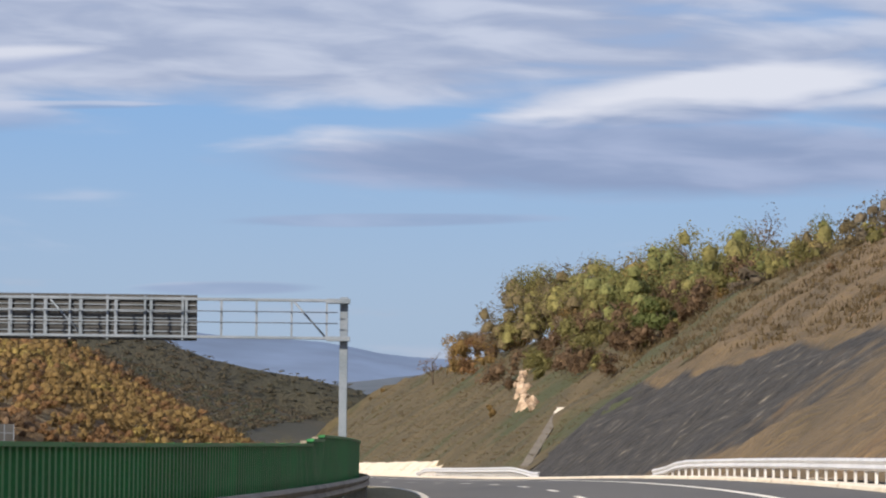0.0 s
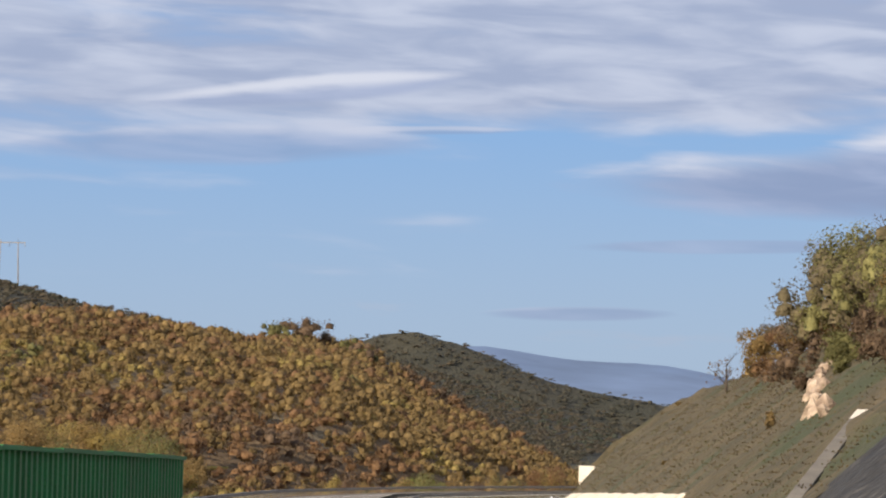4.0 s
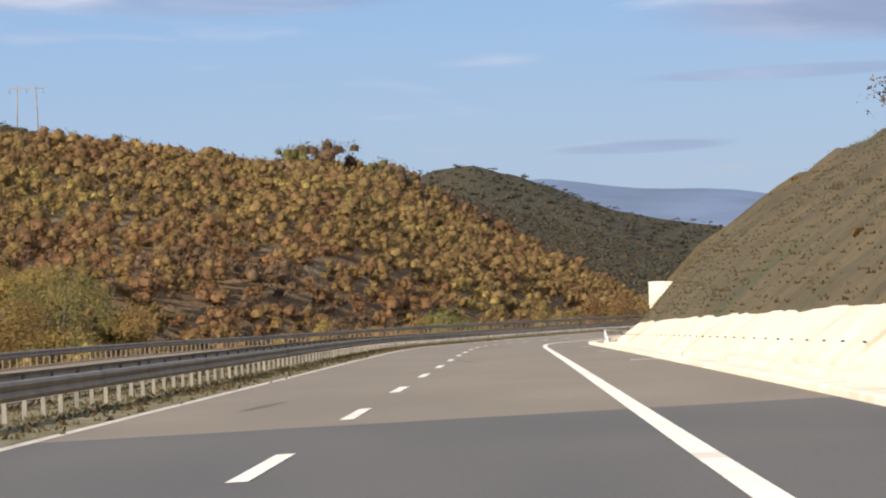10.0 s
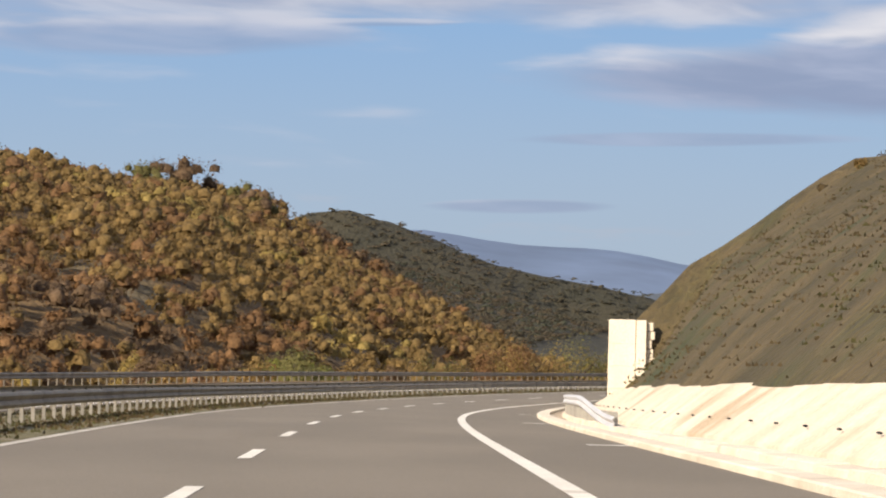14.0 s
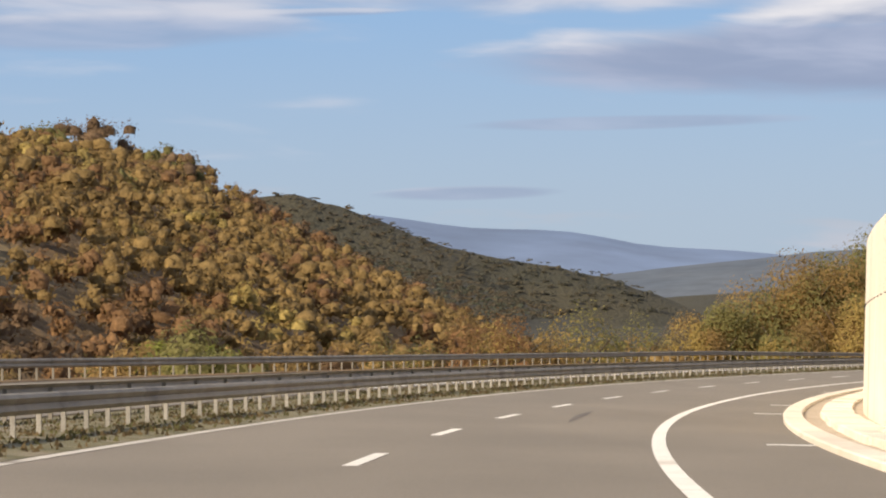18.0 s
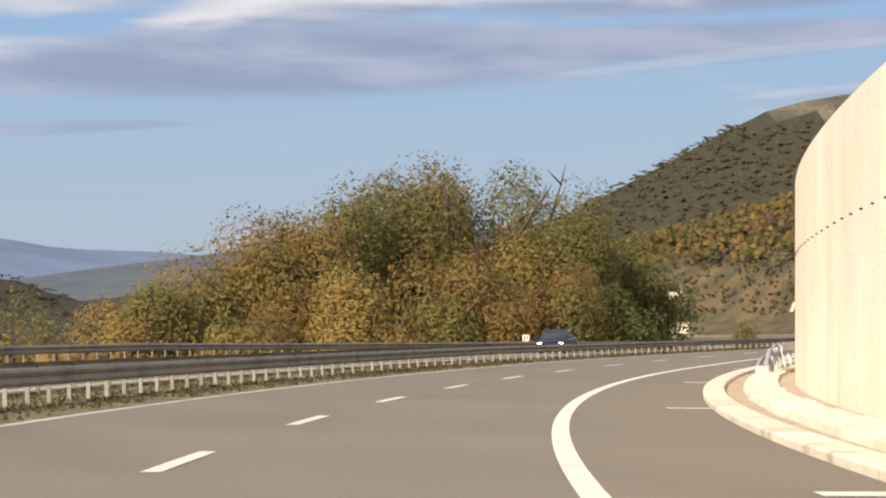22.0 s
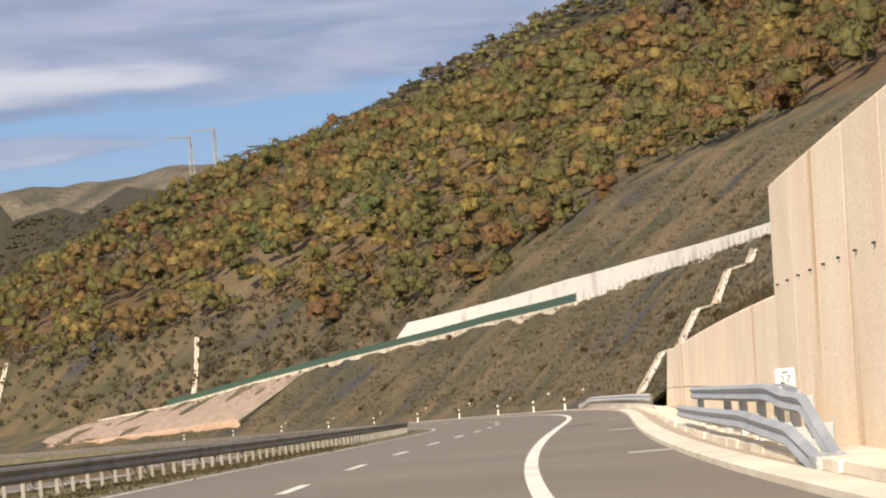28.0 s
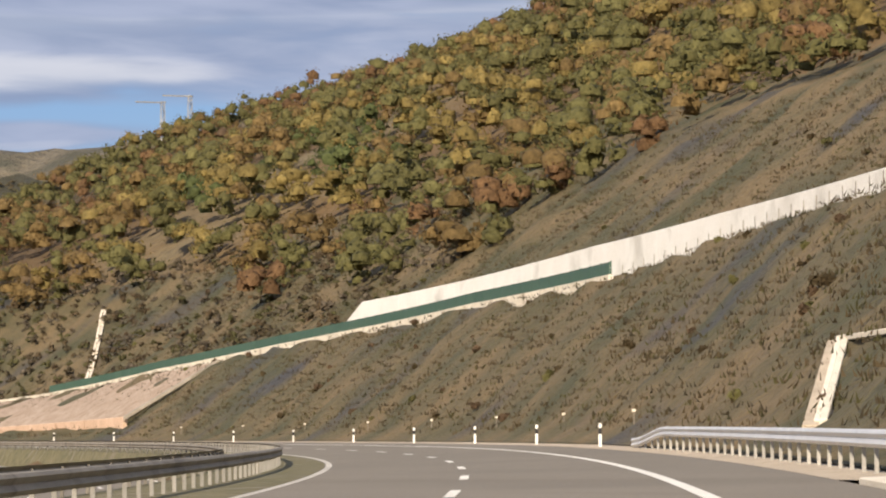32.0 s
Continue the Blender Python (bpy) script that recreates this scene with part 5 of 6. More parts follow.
# ---- retaining walls ----
def retaining_wall(name, s0, s1, line, top, mat, label, joint=5.0, lean=0.10, thick=0.5, holes=None, slope_end=0.0):
    w = tagged(new(name), label, "wall", kind="structure")
    n = max(1, int(round((s1 - s0) / joint)))
    d = (s1 - s0) / n
    for i in range(n):
        a, b = s0 + i * d, s0 + (i + 1) * d - 0.03
        cut = slope_end if i == n - 1 else 0.0

        def prof(s, a=a, b=b, cut=cut):
            t0 = top(s) if callable(top) else top
            u = line(s) if callable(line) else line
            f = (s - a) / (b - a)
            h = t0 if not cut else t0 * (1 - cut * f)
            return [(u, -0.3), (u + lean * h / 4, h - 0.04), (u + lean * h / 4 + 0.04, h), (u + thick, h), (u + thick, -0.3)]

        part("panel", sweep("panel", a, b, d / 2, prof, mat, closed=True, caps=True), w)
        if holes is not None:
            for f in (0.25, 0.75):
                s = a + (b - a) * f
                up = holes * (top(s) if callable(top) else top)
                part("drain_pipe", PIPE, w, place(s, (line(s) if callable(line) else line) + lean * up / 4, up))
    return w


PIPE = box_mesh("drain_pipe", -0.04, 0.02, -0.10, 0.10, -0.016, 0.016, DARK, 0.012)
WALL_FAR = material("pink_wall_concrete", (0.56, 0.39, 0.28), (0.66, 0.47, 0.35), 0.5, 0.9, bump=0.2, grain=18, stain=(0.45, 0.29, 0.19), stain_scale=0.4, stain_from=0.6, per_piece=0.05)
line1 = lambda s: float(np.interp(s, [292, 360, 415, 466, 520, 586], [7.92, 8.0, 8.12, 8.15, 8.1, 8.0]))
top1 = lambda s: float(np.interp(s, [292, 330, 400, 430, 466], [4.4, 4.6, 5.1, 5.25, 5.4]))
top2 = lambda s: float(np.interp(s, [468, 520, 586], [4.9, 4.6, 4.46]))
retaining_wall("wall_1", 293, 466, line1, top1, WALL_PALE, "tall pale concrete retaining wall in sunlight", holes=0.62)
retaining_wall("wall_2", 468, 586, line1, top2, WALL_PINK, "tall concrete retaining wall with rusty run marks", holes=0.595)
retaining_wall("wall_3", 588, 695, 8.25, 2.6, WALL_PINK, "low concrete retaining wall with rusty run marks", holes=0.335, slope_end=0.93)
retaining_wall("wall_4", 991, 1091, 9.6, lambda s: float(np.interp(s, [991, 1030, 1066, 1091], [2.2, 1.55, 0.98, 0.4])), WALL_FAR, "far pink concrete retaining wall", joint=8)
end_face = thing("wall_end_block", place(292.2, 8.7), "white concrete end block of the retaining wall", "concrete block")
part("block", box_mesh("block", -0.72, 0.62, -0.5, 0.5, -0.3, 4.48, WALL_PALE, 0.03, 0.99), end_face)
part("rib", box_mesh("rib", 0.64, 1.14, -0.56, 0.45, -0.3, 4.46, WALL_PALE, 0.03, 0.97), end_face)
for i in range(9):
    part("stone", box_mesh("stone", 1.16, 1.40 + 0.07 * ((i * 5) % 3), -0.30 + 0.05 * (i % 2), 0.4, 0.5 + i * 0.43, 0.91 + i * 0.43, CONCRETE, 0.03), end_face, label="rough pale stone of a stepped pilaster")
for i in range(3):
    part("lift_line", box_mesh("lift_line", -0.70, 0.60, -0.506, -0.498, 1.1 + i * 1.1, 1.112 + i * 1.1, GRAVEL), end_face)
# sloped slabs at the toe of the cutting
TOE_SLAB = material("stained_slab_concrete", (0.60, 0.52, 0.41), (0.72, 0.65, 0.54), 0.7, 0.9, bump=0.35, grain=12, stain=(0.47, 0.37, 0.26), stain_scale=0.30, stain_from=0.58, per_piece=0.03)
wob = random.Random(8)
toe = tagged(new("toe_slabs"), "pale sloped concrete slabs at the slope's toe", "slab", kind="structure")
for i in range(62):
    a = 40 + i * 4.0
    hgt = float(np.interp(a, [40, 44, 215, 262, 286], [0.85, 1.1, 1.1, 0.95, 0.6])) + wob.uniform(-0.014, 0.012)
    prof = [(7.55, 0.0), (7.62, 0.16), (8.95, hgt + 0.03), (9.02, hgt), (9.0, 0.0)]
    part("slab", sweep("slab", a, a + 3.99, 2, lambda s: prof, TOE_SLAB, closed=True, caps=True), toe)
    part("drain_pipe", PIPE, toe, place(a + 2.0, 7.95, 0.47))
apron = tagged(new("channel_slabs"), "pale concrete channel slabs behind the kerb", "slab", kind="structure")
rr = random.Random(5)
for i in range(216):
    a = 40 + i * 3.05
    o, t_ = rr.uniform(-0.03, 0.03), rr.uniform(-0.015, 0.02)
    w1 = 7.32 if a < 290 else 7.66
    prof = [(6.86 + o, -0.1), (6.88 + o, 0.10 + t_), (6.91 + o, 0.115 + t_), (w1 + o, 0.12 + t_), (w1 + 0.02 + o, -0.1)]
    part("slab", sweep("slab", a, a + 3.0, 3.0, lambda s: prof, CONCRETE, closed=True, caps=True), apron)

# ---- sign gantry ----
GALV_GREY = material("grey_galvanised", (0.16, 0.20, 0.25), (0.22, 0.26, 0.32), 1.0, 0.6, 0.3, bump=0.05)
BOARD = material("dark_sign_back", (0.035, 0.037, 0.04), (0.055, 0.057, 0.06), 0.8, 0.6, bump=0.0)
gm = place(-113.5, -6.1)
gant = thing("sign_gantry", gm, "galvanised steel sign gantry over the opposite carriageway", "gantry")
g0 = 6.34
part("mast", box_mesh("mast", -0.13, 0.13, -0.13, 0.13, -0.2, 3.4, GALV_GREY, 0.015), gant, label="pale grey steel mast")
part("mast_head", box_mesh("mast_head", -0.13, 0.13, -0.13, 0.13, 3.4, g0, GALV_GREY, 0.015), gant)
for zc in (g0 - 0.12, g0 - 1.32):
    for yy in (-0.35, 0.35):
        part("chord", box_mesh("chord", -13.5, -0.1, yy - 0.04, yy + 0.04, zc - 0.042, zc + 0.042, GALV_GREY, 0.008), gant)
    part("plate", box_mesh("plate", -0.55, 0.2, -0.5, 0.5, zc - 0.09, zc + 0.06, GALV_GREY, 0.01), gant)
for i in range(12):
    x = -0.55 - i * 1.12
    for yy in (-0.35, 0.35):
        part("upright", box_mesh("upright", x - 0.028, x + 0.028, yy - 0.028, yy + 0.028, g0 - 1.28, g0 - 0.16, GALV_GREY), gant)
for x0, x1 in ((-1.6, -0.6), (-9.4, -8.4)):
    part("brace", tube_mesh("brace", [(x1, 0.35, g0 - 1.27), (x0, 0.35, g0 - 0.16)], 0.035, GALV_GREY, 6), gant)
for zc in (g0 - 0.5, g0 - 0.85):
    part("handrail", tube_mesh("handrail", [(-13.4, -0.42, zc), (-0.2, -0.42, zc)], 0.018, GALV_GREY, 6), gant)
board = part("sign_board", box_mesh("sign_board", -11.4, -4.7, 0.42, 0.50, g0 - 1.45, g0 + 0.02, BOARD, 0.01), gant, label="dark back of a sign board")
for i in range(7):
    part("stiffener", box_mesh("stiffener", -11.4, -4.7, 0.36, 0.42, g0 - 1.38 + i * 0.21, g0 - 1.35 + i * 0.21, GALV_GREY), board)
for i in range(6):
    part("clamp", box_mesh("clamp", -11.2 + i * 1.2, -11.13 + i * 1.2, 0.30, 0.42, g0 - 1.43, g0 - 0.02, GALV_GREY), board)

# ---- green barrier on the median ----
fence = thing("noise_fence", Matrix(), "bright green ribbed steel fence on the median", "fence")
for i in range(43):
    a = -256 + i * 4.0
    hi = float(np.interp(a, [-256, -190, -161, -159, -126, -84], [1.36, 1.36, 1.42, 1.60, 1.63, 1.76]))
    v_ = []
    for j in range(11):
        for ds_, du_ in ((0.0, 0.0), (0.17, 0.0), (0.20, 0.10), (0.33, 0.10)):
            lo, up = at(a + j * 0.361 + ds_, -5.66 + du_, 0.2), at(a + j * 0.361 + ds_, -5.66 + du_, hi)
            v_ += [tuple(lo), tuple(up)]
    f_ = [(2 * j, 2 * j + 2, 2 * j + 3, 2 * j + 1) for j in range(43)]
    me = mesh_from("panel", v_, f_, GREEN)
    pn = part("panel", me, fence)
    md = pn.modifiers.new("thick", "SOLIDIFY")
    md.thickness = 0.02
    part("cap", sweep("cap", a, a + 3.98, 4, lambda s: [(-5.66, hi - 0.02), (-5.66, hi + 0.03), (-5.52, hi + 0.03), (-5.52, hi - 0.02)], GREEN, closed=True, caps=True), fence)
    part("post", box_mesh("post", -0.06, 0.06, -0.05, 0.05, -0.2, hi, STEEL_DULL), fence, place(a, -5.72))
part("plinth", sweep("plinth", -256, -83, 4, lambda s: [(-5.75, -0.2), (-5.75, 0.25), (-5.45, 0.25), (-5.40, -0.2)], CONCRETE, closed=True, caps=True), fence)

# ---- the upper road over the scrub slope ----
GREY_EDGE = material("grey_edge_concrete", (0.26, 0.225, 0.18), (0.36, 0.32, 0.27), 0.8, 0.95, bump=0.3, grain=12)
wall_up = tagged(new("wall_5"), "long white plastered wall behind the upper road", "wall", kind="structure")
for i in range(53):
    a = 654 + i * 6.0
    z0 = [float(right_side(a + d_, 22.0)) for d_ in (0, 5.97)]

    def prof(s, a=a, z0=z0):
        f = (s - a) / 5.97
        b_ = z0[0] + (z0[1] - z0[0]) * f
        t_ = b_ + (float(np.interp(s, [654, 712, 782, 820, 853, 889, 927, 959], [11.5, 11.9, 12.36, 12.71, 12.95, 12.88, 12.29, 11.87])) - b_) * min(1.0, max(0.08, (972 - s) / 12.0))
        return [(24.15, b_ - 0.3), (24.15, t_ - 0.03), (24.2, t_), (24.6, t_), (24.65, b_ - 0.3)]

    part("panel", sweep("panel", a, a + 5.97, 3, prof, WHITE_WALL, closed=True, caps=True), wall_up)
para = tagged(new("parapet"), "pale concrete parapet along the upper road", "parapet", kind="structure")
for i in range(56):
    a = 862 + i * 4.0

    def prof(s):
        b_ = float(right_side(s, 21.0))
        return [(19.35, b_ - 0.6), (19.35, b_ + 0.3), (19.6, b_ + 0.3), (19.65, b_ - 0.3)]

    part("slab", sweep("slab", a, a + 3.97, 4, prof, CONCRETE, closed=True, caps=True), para)
up_fence = thing("mesh_fence", Matrix(), "dark green panel fence on the upper road's edge", "fence")
for i in range(64):
    a = 864 + i * 3.0

    def prof(s):
        b_ = float(right_side(s, 21.0))
        return [(19.8, b_ + 0.1), (19.8, b_ + 1.15), (19.84, b_ + 1.15), (19.84, b_ + 0.1)]

    part("panel", sweep("panel", a, a + 2.95, 3, prof, GREEN_DARK, closed=True, caps=True), up_fence)
    part("post", box_mesh("post", -0.04, 0.04, -0.04, 0.04, 0, 1.22, GREEN_DARK), up_fence, Matrix.Translation((0, 0, float(right_side(a, 21.0)))) @ place(a, 19.9))
wire = thing("wire_fence", Matrix(), "thin dark posts of a wire fence before the white wall", "fence")
wp = box_mesh("post", -0.018, 0.018, -0.018, 0.018, -0.1, 0.8, STEEL_DULL)
for i in range(50):
    a = 714 + i * 3.0
    part("post", wp, wire, Matrix.Translation((0, 0, float(right_side(a, 21.0)))) @ place(a, 20.0))
tagged(new("revetment", sweep("revetment", 993, 1091, 4, lambda s: [(10.0, float(np.interp(s, [991, 1030, 1066, 1091], [2.15, 1.5, 0.93, 0.35]))), (13, float(right_side(s, 13.0)) + 0.35), (18.8, float(right_side(s, 18.8)) + 0.12)], material("pink_rubble", (0.30, 0.22, 0.16), (0.42, 0.33, 0.26), 0.8, 0.95, bump=0.6, grain=4), smooth=True)), "pinkish stone revetment over the far wall", "revetment", kind="structure")
tagged(new("revetment_edge", sweep("revetment_edge", 990.6, 991.5, 1, lambda s: [(9.7, 1.85), (9.7, 2.2), (19.0, float(right_side(s, 19.0)) + 0.22), (19.0, float(right_side(s, 19.0)))], GREY_EDGE, closed=True, caps=True)), "pale concrete edge of the revetment", "edge", kind="structure")


# ---- stepped water chutes ----
def slope_point(s, u, dz=0.0):
    p = at(s, u)
    return Vector((p[0], p[1], p[2] + float(right_side(s, u)) + dz))


def beam_between(p, q, w, hgt, mat):
    d = (q - p)
    m = d.to_track_quat("X", "Z").to_matrix().to_4x4()
    return box_mesh("beam", 0, d.length, -w / 2, w / 2, -hgt * 0.5, hgt * 0.5, mat, 0.02), Matrix.Translation(p) @ m


def flight_of(s0, u0, s1, u1, w, dz=0.16, hgt=0.36, mat=None):
    return beam_between(slope_point(s0, u0, dz), slope_point(s1, u1, dz), w, hgt, mat or CONCRETE)


def chute(s, u0, u1, n, label, w=0.34, ledge=2.2, skew=0.0, back=0.0, rise=12.0):
    ob = thing("water_chute", Matrix(), label, "drain chute", "slope chutes")
    if back:
        for i in range(n):
            a, b, s_ = u0 + (u1 - u0) * i / n, u0 + (u1 - u0) * (i + 0.92) / n, s + skew * i
            for off in (0.0, -1.2):
                me, m = flight_of(s_ + off, a, s_ + rise + off, b, 0.2, 0.1, 0.24)
                part("flight", me, ob, m)
            me, m = flight_of(s_ + rise + 0.3, b, s_ + rise - 11.2, b, 0.2, 0.12, 0.16)
            part("ledge", me, ob, m)
            me, m = flight_of(s_ - 0.6, a, s_ + rise - 0.6, b, 0.9, 0.02, 0.1, GRAVEL)
            part("bed", me, ob, m)
        return ob
    for i in range(n):
        a, b = u0 + (u1 - u0) * i / n, u0 + (u1 - u0) * (i + 0.82) / n
        for off in (0.0, -1.1):
            me, m = beam_between(slope_point(s + off + skew * i, a, 0.16), slope_point(s + off + skew * (i + 0.8), b, 0.16), w, 0.36, CONCRETE)
            part("flight", me, ob, m)
        me, m = beam_between(slope_point(s + 0.2 + skew * (i + 0.8), b + 0.1, 0.22), slope_point(s - ledge + skew * (i + 0.8), b + 0.1, 0.22), 0.3, 0.24, CONCRETE)
        part("ledge", me, ob, m)
        me, m = beam_between(slope_point(s - 0.55 + skew * i, a + 0.1, 0.02), slope_point(s - 0.55 + skew * (i + 0.8), b, 0.02), 0.9, 0.1, GRAVEL)
        part("bed", me, ob, m)
    return ob


chute(733.4, 8.6, 20.2, 4, "stepped pale concrete water chute up the scrub slope", skew=6.3, back=2.6, rise=17.5)
chute(1065, 27.0, 40.3, 5, "broken white stone chute on the far slope", 0.26, 0.8, skew=6.0)
chute(1151, 27, 37.8, 5, "pale broken stone chute below the far wood", 0.26, 0.8, skew=3.0)
# pale rock gully on the first cutting
gully = thing("rock_gully", Matrix(), "pale pinkish rock outcrop in a gully of the slope", "rock")
gr_ = random.Random(3)
ROCK_PALE = material("pale_rock", (0.20, 0.14, 0.095), (0.55, 0.43, 0.32), 0.9, 0.95, bump=0.8, grain=5)
for i in range(44):
    f = i / 43
    sg_, ug_ = float(np.interp(f, [0, 0.5, 1], [31, 66, 89])), float(np.interp(f, [0, 0.5, 1], [14.2, 17.4, 22.0]))
    c = slope_point(sg_ + gr_.uniform(-1.5, 1.5), ug_ + gr_.uniform(-0.5, 0.5), 0.15)
    bm = bmesh.new()
    bmesh.ops.create_icosphere(bm, subdivisions=1, radius=gr_.uniform(0.16, 0.5) * (1.15 - 0.6 * f))
    for v in bm.verts:
        v.co *= gr_.uniform(0.6, 1.35)
        v.co.z *= 1.3
    me = bpy.data.meshes.new("rock")
    bm.to_mesh(me)
    bm.free()
    me.materials.append(ROCK_PALE)
    part("rock", me, gully, Matrix.Translation(c))
GREY_SLAB = material("grey_slab", (0.12, 0.105, 0.085), (0.18, 0.16, 0.13), 0.8, 0.95, bump=0.4, grain=12)
for x_, y_, z_, long, tall, label in ((233.7, 1188.0, -12.9, 6.4, 0.7, "white concrete slab on the far hillside"), (197.3, 1055.8, -18.7, 7.0, 0.9, "pale concrete headwall beside the opposite road")):
    hw = thing("headwall", Matrix.Translation((x_, y_, z_)) @ Matrix.Rotation(-0.25, 4, "Z"), label, "concrete wall")
    part("slab", box_mesh("slab", -long / 2, long / 2, -0.4, 0.4, -1.2, tall, CONCRETE, 0.06, 0.9), hw)
    part("coping", box_mesh("coping", -long / 2 - 0.1, long / 2 + 0.1, -0.5, 0.5, tall, tall + 0.14, WALL_PALE, 0.03), hw)
ob = thing("slope_gutter", Matrix(), "grey concrete gutter between rock and grass", "gutter")
for i in range(9):
    me, m = beam_between(slope_point(-14 + i * 2.8, 8.5 + i * 0.6, 0.1), slope_point(-11.4 + i * 2.8, 9.1 + i * 0.6, 0.1), 0.55, 0.16, CONCRETE if i > 7 else GREY_SLAB)
    part("slab", me, ob, m)

# ---- delineators ----
DPOST = box_mesh("post", -0.06, 0.06, -0.05, 0.05, -0.1, 0.92, WHITE_WALL, 0.012)
DBAND = box_mesh("band", -0.064, 0.064, -0.054, 0.054, 0.52, 0.74, DARK, 0.0)
PLATE = box_mesh("plate", -0.08, 0.08, -0.02, 0.02, 0.0, 0.12, KERB_WHITE, 0.01)
PEG = box_mesh("peg", -0.02, 0.02, -0.02, 0.02, -0.9, 0.0, STEEL_DULL)
for i in range(10):
    s_ = 782.2 + i * 25.0
    d_ = thing("delineator", place(s_, 6.75, -0.05), "white roadside delineator post with a black band", "delineator", "delineators")
    part("post", DPOST, d_)
    part("band", DBAND, d_)
    if i < 8:
        q = thing("marker_plate", place(s_ + 6, 8.7, float(right_side(s_ + 6, 8.7)) + 0.45), "small white marker plate on a peg", "marker", "marker plates")
        part("plate", PLATE, q)
        part("peg", PEG, q)


# ---- signs ----
def letters(text, size, mat, m, parent, name):
    cu = bpy.data.curves.new(name, "FONT")
    cu.body, cu.size, cu.align_x, cu.align_y, cu.extrude = text, size, "CENTER", "CENTER", 0.003
    tmp = bpy.data.objects.new(name, cu)
    scene.collection.objects.link(tmp)
    me = bpy.data.meshes.new_from_object(tmp.evaluated_get(bpy.context.evaluated_depsgraph_get()))
    bpy.data.objects.remove(tmp)
    me.materials.clear()
    me.materials.append(mat)
    return part(name, me, parent, m)


SIGN_WHITE = material("sign_white", (0.72, 0.72, 0.70), (0.78, 0.78, 0.76), 2, 0.5, bump=0.0)
km = thing("distance_sign", place(582.2, 7.62, 0.0), "white square kilometre sign on a steel post", "sign")
part("post", tube_mesh("post", [(0.26, 0.04, -0.2), (0.26, 0.04, 1.2)], 0.03, STEEL, 8), km)
part("plate", box_mesh("plate", 0.10, 0.42, -0.012, 0.012, 0.88, 1.20, SIGN_WHITE, 0.006), km)
letters("27", 0.19, DARK, Matrix.Translation((0.26, -0.014, 1.01)) @ Matrix.Rotation(radians(90), 4, "X"), km, "number")
part("caption", box_mesh("caption", 0.21, 0.31, -0.018, -0.012, 1.125, 1.15, DARK), km)
part("border", box_mesh("border", 0.11, 0.41, -0.016, -0.0125, 0.888, 0.897, DARK), km)
sg = thing("small_sign", place(594.5, -24.2, -0.1), "small white sign with a black bar", "sign")
part("post", tube_mesh("post", [(0, 0.03, -2.6), (0, 0.03, 1.1)], 0.03, STEEL, 8), sg)
part("plate", box_mesh("plate", -0.24, 0.24, -0.012, 0.012, 0.95, 1.4, SIGN_WHITE, 0.01), sg)
part("bar", box_mesh("bar", -0.15, -0.04, -0.018, -0.013, 1.0, 1.34, DARK), sg)
part("bar", box_mesh("bar", 0.05, 0.14, -0.018, -0.013, 1.0, 1.34, DARK), sg)
bs = thing("road_sign", place(18, -23.3, 0.0), "dark sign seen from behind with two posts", "sign")
for x in (-0.55, 0.55):
    part("post", tube_mesh("post", [(x, 0.09, -1.5), (x, 0.09, 4.2)], 0.04, STEEL_DULL, 8), bs)
part("panel", box_mesh("panel", -1.0, 1.0, 0.0, 0.05, 3.1, 4.3, BOARD, 0.01), bs)
for x in (-0.98, -0.34, 0.34, 0.98):
    part("stiffener", box_mesh("stiffener", x - 0.025, x + 0.025, -0.03, 0.0, 3.1, 4.3, GALV_GREY), bs)
part("stiffener", box_mesh("stiffener", -1.0, 1.0, -0.04, -0.03, 3.68, 3.72, GALV_GREY), bs)


# ---- power pylons ----
def pole_pylon(x, y, z, high, label, turn=0.0):
    ob = thing("power_pylon", Matrix.Translation((x, y, z)) @ Matrix.Rotation(turn, 4, "Z"), label, "pylon", "pylons")
    for sx in (-1, 1):
        part("leg", tube_mesh("leg", [(sx * 6.0, 0, -1), (sx * 5.0, 0, high)], [0.42, 0.28], STEEL_DULL, 8), ob)
        part("tip", tube_mesh("tip", [(sx * 5.0, 0, high), (sx * 5.0, 0, high + 1.6)], [0.2, 0.08], STEEL_DULL, 6), ob)
    part("crossarm", box_mesh("crossarm", -9.5, 9.5, -0.25, 0.25, high - 0.7, high - 0.2, STEEL_DULL), ob)
    for x_ in (-9, 0, 9):
        part("insulator", tube_mesh("insulator", [(x_, 0, high - 0.6), (x_, 0, high - 3.0)], 0.16, STEEL_DULL, 6), ob)
    return ob


def lattice_pylon(x, y, z, high, label):
    ob = thing("power_pylon", Matrix.Translation((x, y, z)), label, "pylon", "pylons")
    n = 9
    for sx in (-1, 1):
        for sy in (-1, 1):
            part("leg", tube_mesh("leg", [(sx * 0.9, sy * 0.9, -1), (sx * 0.5, sy * 0.5, high)], 0.12, STEEL, 4), ob)
    for i in range(n):
        z0, z1 = high * i / n, high * (i + 1) / n
        w0, w1 = 0.9 - 0.4 * i / n, 0.9 - 0.4 * (i + 1) / n
        for sy in (-1, 1):
            sgn = 1 if i % 2 else -1
            part("brace", tube_mesh("brace", [(-sgn * w0, sy * w0, z0), (sgn * w1, sy * w1, z1)], 0.08, STEEL, 4), ob)
    part("crossarm", box_mesh("crossarm", -9.0, 1.0, -0.2, 0.2, high - 0.6, high - 0.2, STEEL), ob)
    return ob


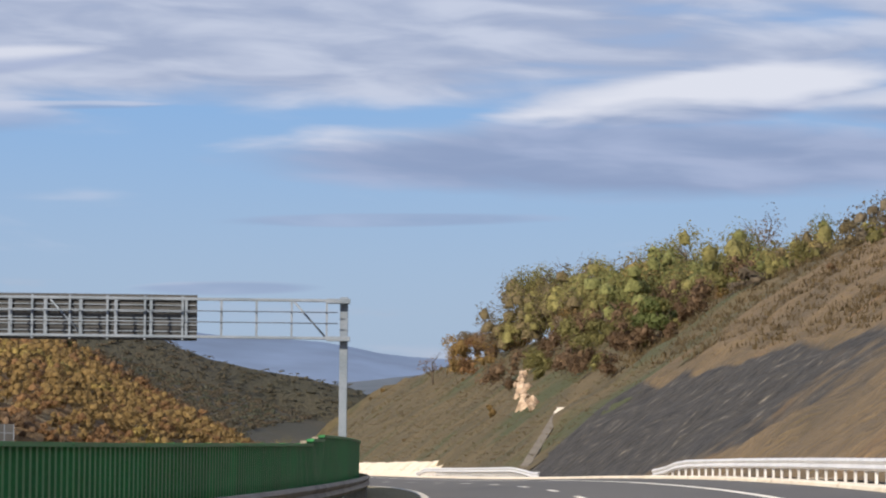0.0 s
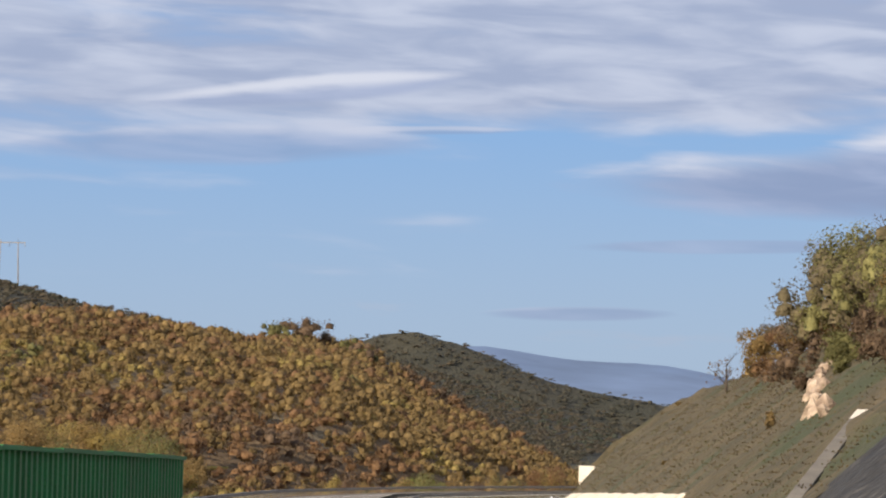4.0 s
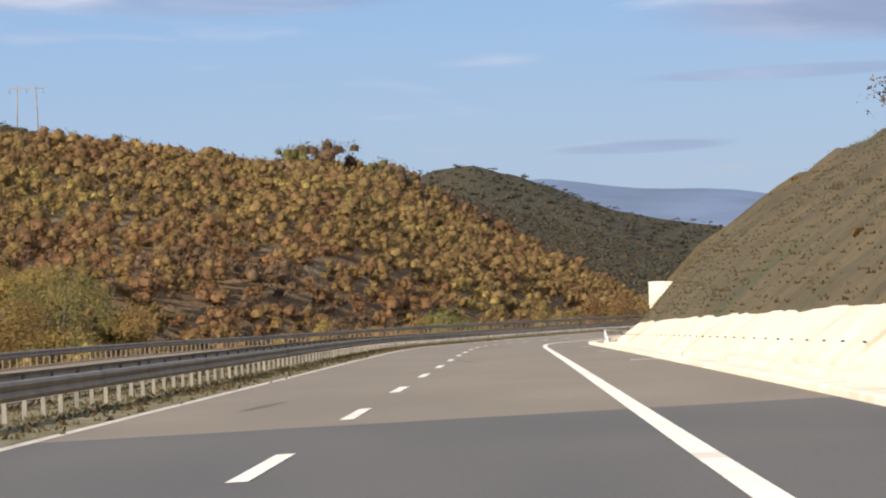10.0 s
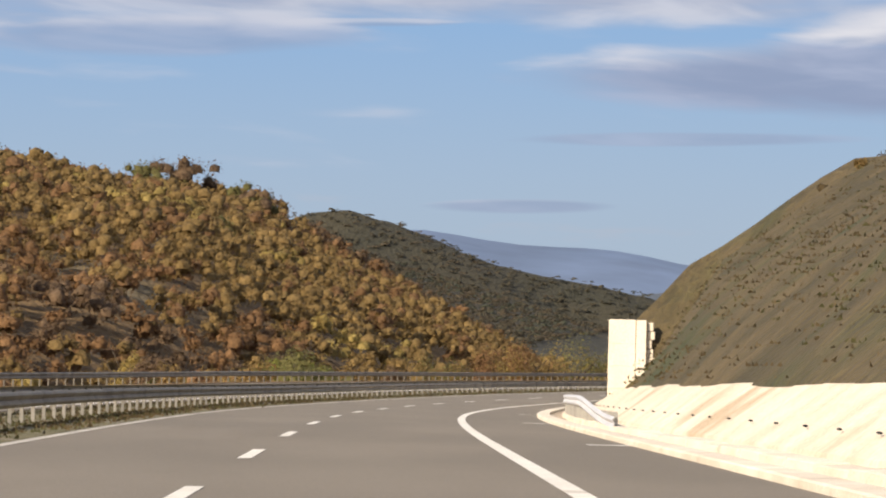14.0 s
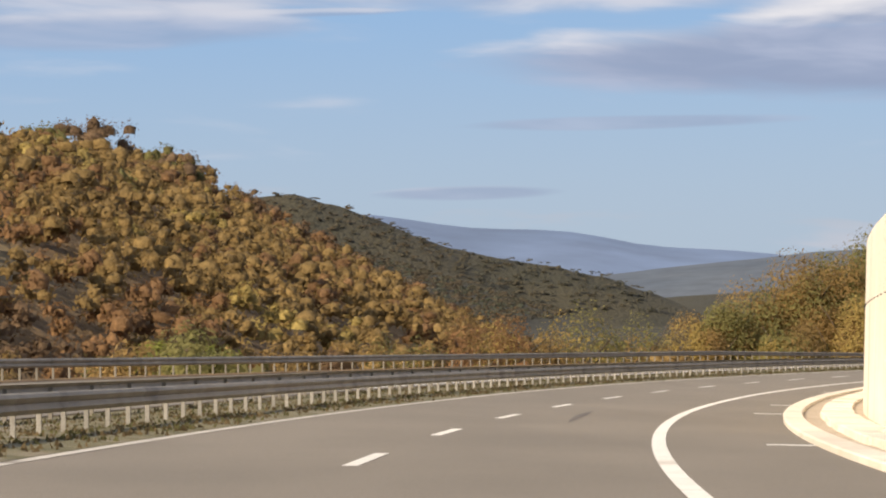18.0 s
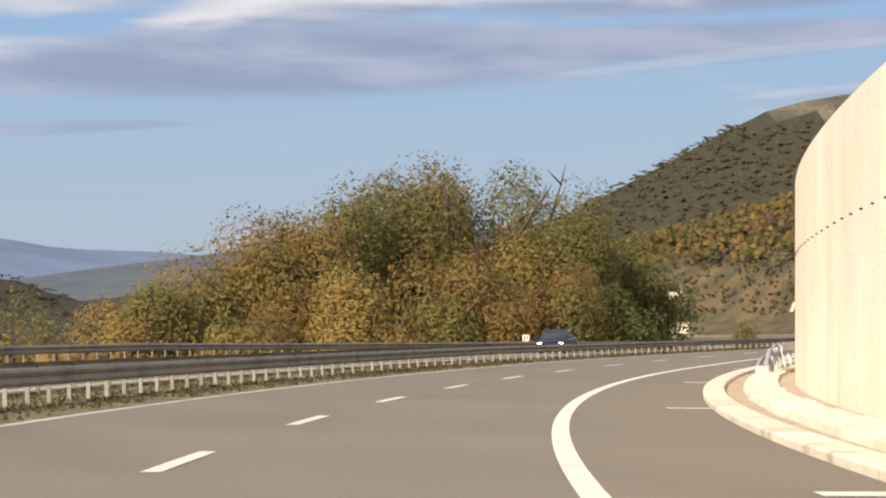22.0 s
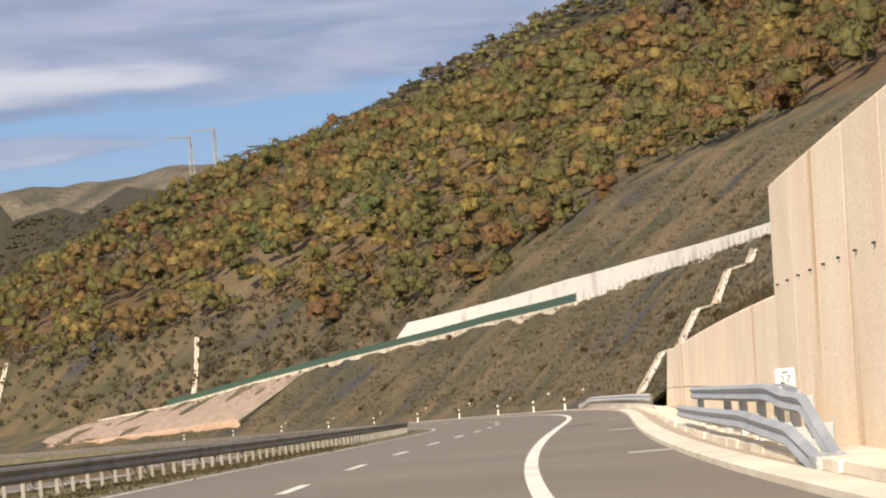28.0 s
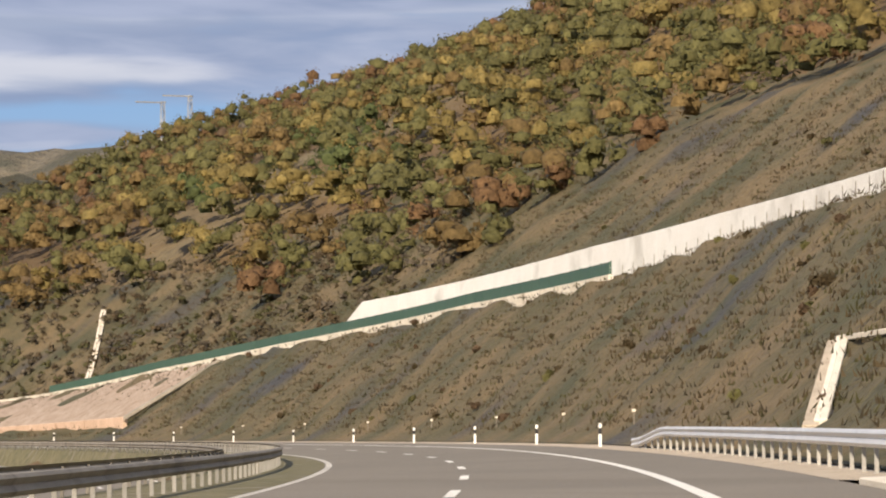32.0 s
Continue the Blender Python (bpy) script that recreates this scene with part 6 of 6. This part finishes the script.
pole_pylon(-256, 1951, hill_z(-256, 1951), max(14.0, 88.5 - hill_z(-256, 1951)), "far two-legged power pylon on the ridge")
for x_, y_, top_ in ((502, 1703, 73.9), (494, 1706, 71.9)):
    z_ = hill_z(x_, y_)
    lattice_pylon(x_, y_, z_, max(12.0, top_ - z_), "slim lattice power pylon in the wood")

# ---- car ----
BODY = material("dark_blue_car_paint", (0.012, 0.016, 0.05), (0.018, 0.022, 0.065), 1.0, 0.25, 0.3, bump=0.0)
GLASS = material("dark_glass", (0.02, 0.024, 0.03), (0.03, 0.034, 0.04), 1.0, 0.08, bump=0.0)
LAMP = bpy.data.materials.new("headlamp_light")
LAMP.use_nodes = True
LAMP.node_tree.nodes["Principled BSDF"].inputs["Emission Color"].default_value = (0.85, 0.9, 1.0, 1)
LAMP.node_tree.nodes["Principled BSDF"].inputs["Emission Strength"].default_value = 6.0


def loft(name, rings, mat):
    n = len(rings[0])
    v = [p for r_ in rings for p in r_]
    f = [(i * n + j, i * n + (j + 1) % n, (i + 1) * n + (j + 1) % n, (i + 1) * n + j) for i in range(len(rings) - 1) for j in range(n)]
    f += [tuple(reversed(range(n))), tuple(range((len(rings) - 1) * n, len(rings) * n))]
    return mesh_from(name, v, f, mat, True)


def ring(y, w, z0, z1, top):
    return [(-w, y, z0 + 0.1), (-w * 0.96, y, z0), (w * 0.96, y, z0), (w, y, z0 + 0.1), (w, y, z1 - 0.12), (w * top, y, z1), (-w * top, y, z1), (-w, y, z1 - 0.12)]


car = thing("car", place(556, -13.6), "dark blue saloon car with its headlamps on", "car")
body = part("body", loft("body", [ring(-2.15, 0.72, 0.35, 0.62, 0.85), ring(-1.95, 0.84, 0.22, 0.74, 0.88), ring(-1.0, 0.88, 0.2, 0.9, 0.9), ring(0.9, 0.88, 0.2, 0.92, 0.9), ring(1.9, 0.85, 0.24, 0.9, 0.85), ring(2.15, 0.74, 0.35, 0.75, 0.85)], BODY), car)
cabin = part("cabin", loft("cabin", [[(-0.8, -1.15, 0.88), (0.8, -1.15, 0.88), (0.78, -1.1, 0.9), (-0.78, -1.1, 0.9)], [(-0.8, -0.9, 0.88), (0.8, -0.9, 0.88), (0.66, -0.45, 1.38), (-0.66, -0.45, 1.38)], [(-0.8, 0.9, 0.88), (0.8, 0.9, 0.88), (0.66, 0.75, 1.40), (-0.66, 0.75, 1.40)], [(-0.8, 1.6, 0.88), (0.8, 1.6, 0.88), (0.74, 1.5, 0.95), (-0.74, 1.5, 0.95)]], GLASS), car, label="dark windows")
part("roof", box_mesh("roof", -0.66, 0.66, -0.42, 0.80, 1.37, 1.42, BODY, 0.02), car)
for sx in (-1, 1):
    part("headlamp", box_mesh("headlamp", sx * 0.62 - 0.14, sx * 0.62 + 0.14, -2.14, -2.02, 0.56, 0.68, LAMP, 0.03), car, label="lit white headlamp")
    part("mirror", box_mesh("mirror", sx * 0.95 - 0.1, sx * 0.95 + 0.1, -0.85, -0.7, 0.92, 1.05, BODY, 0.03), car)
    for yy in (-1.35, 1.35):
        wl_ = part("wheel", tube_mesh("wheel", [(sx * 0.66, yy, 0.31), (sx * 0.86, yy, 0.31)], 0.31, DARK, 18), car)
        part("rim", tube_mesh("rim", [(sx * 0.80, yy, 0.31), (sx * 0.875, yy, 0.31)], 0.19, STEEL, 14), wl_)
part("grille", box_mesh("grille", -0.36, 0.36, -2.17, -2.1, 0.45, 0.58, DARK, 0.01), car)
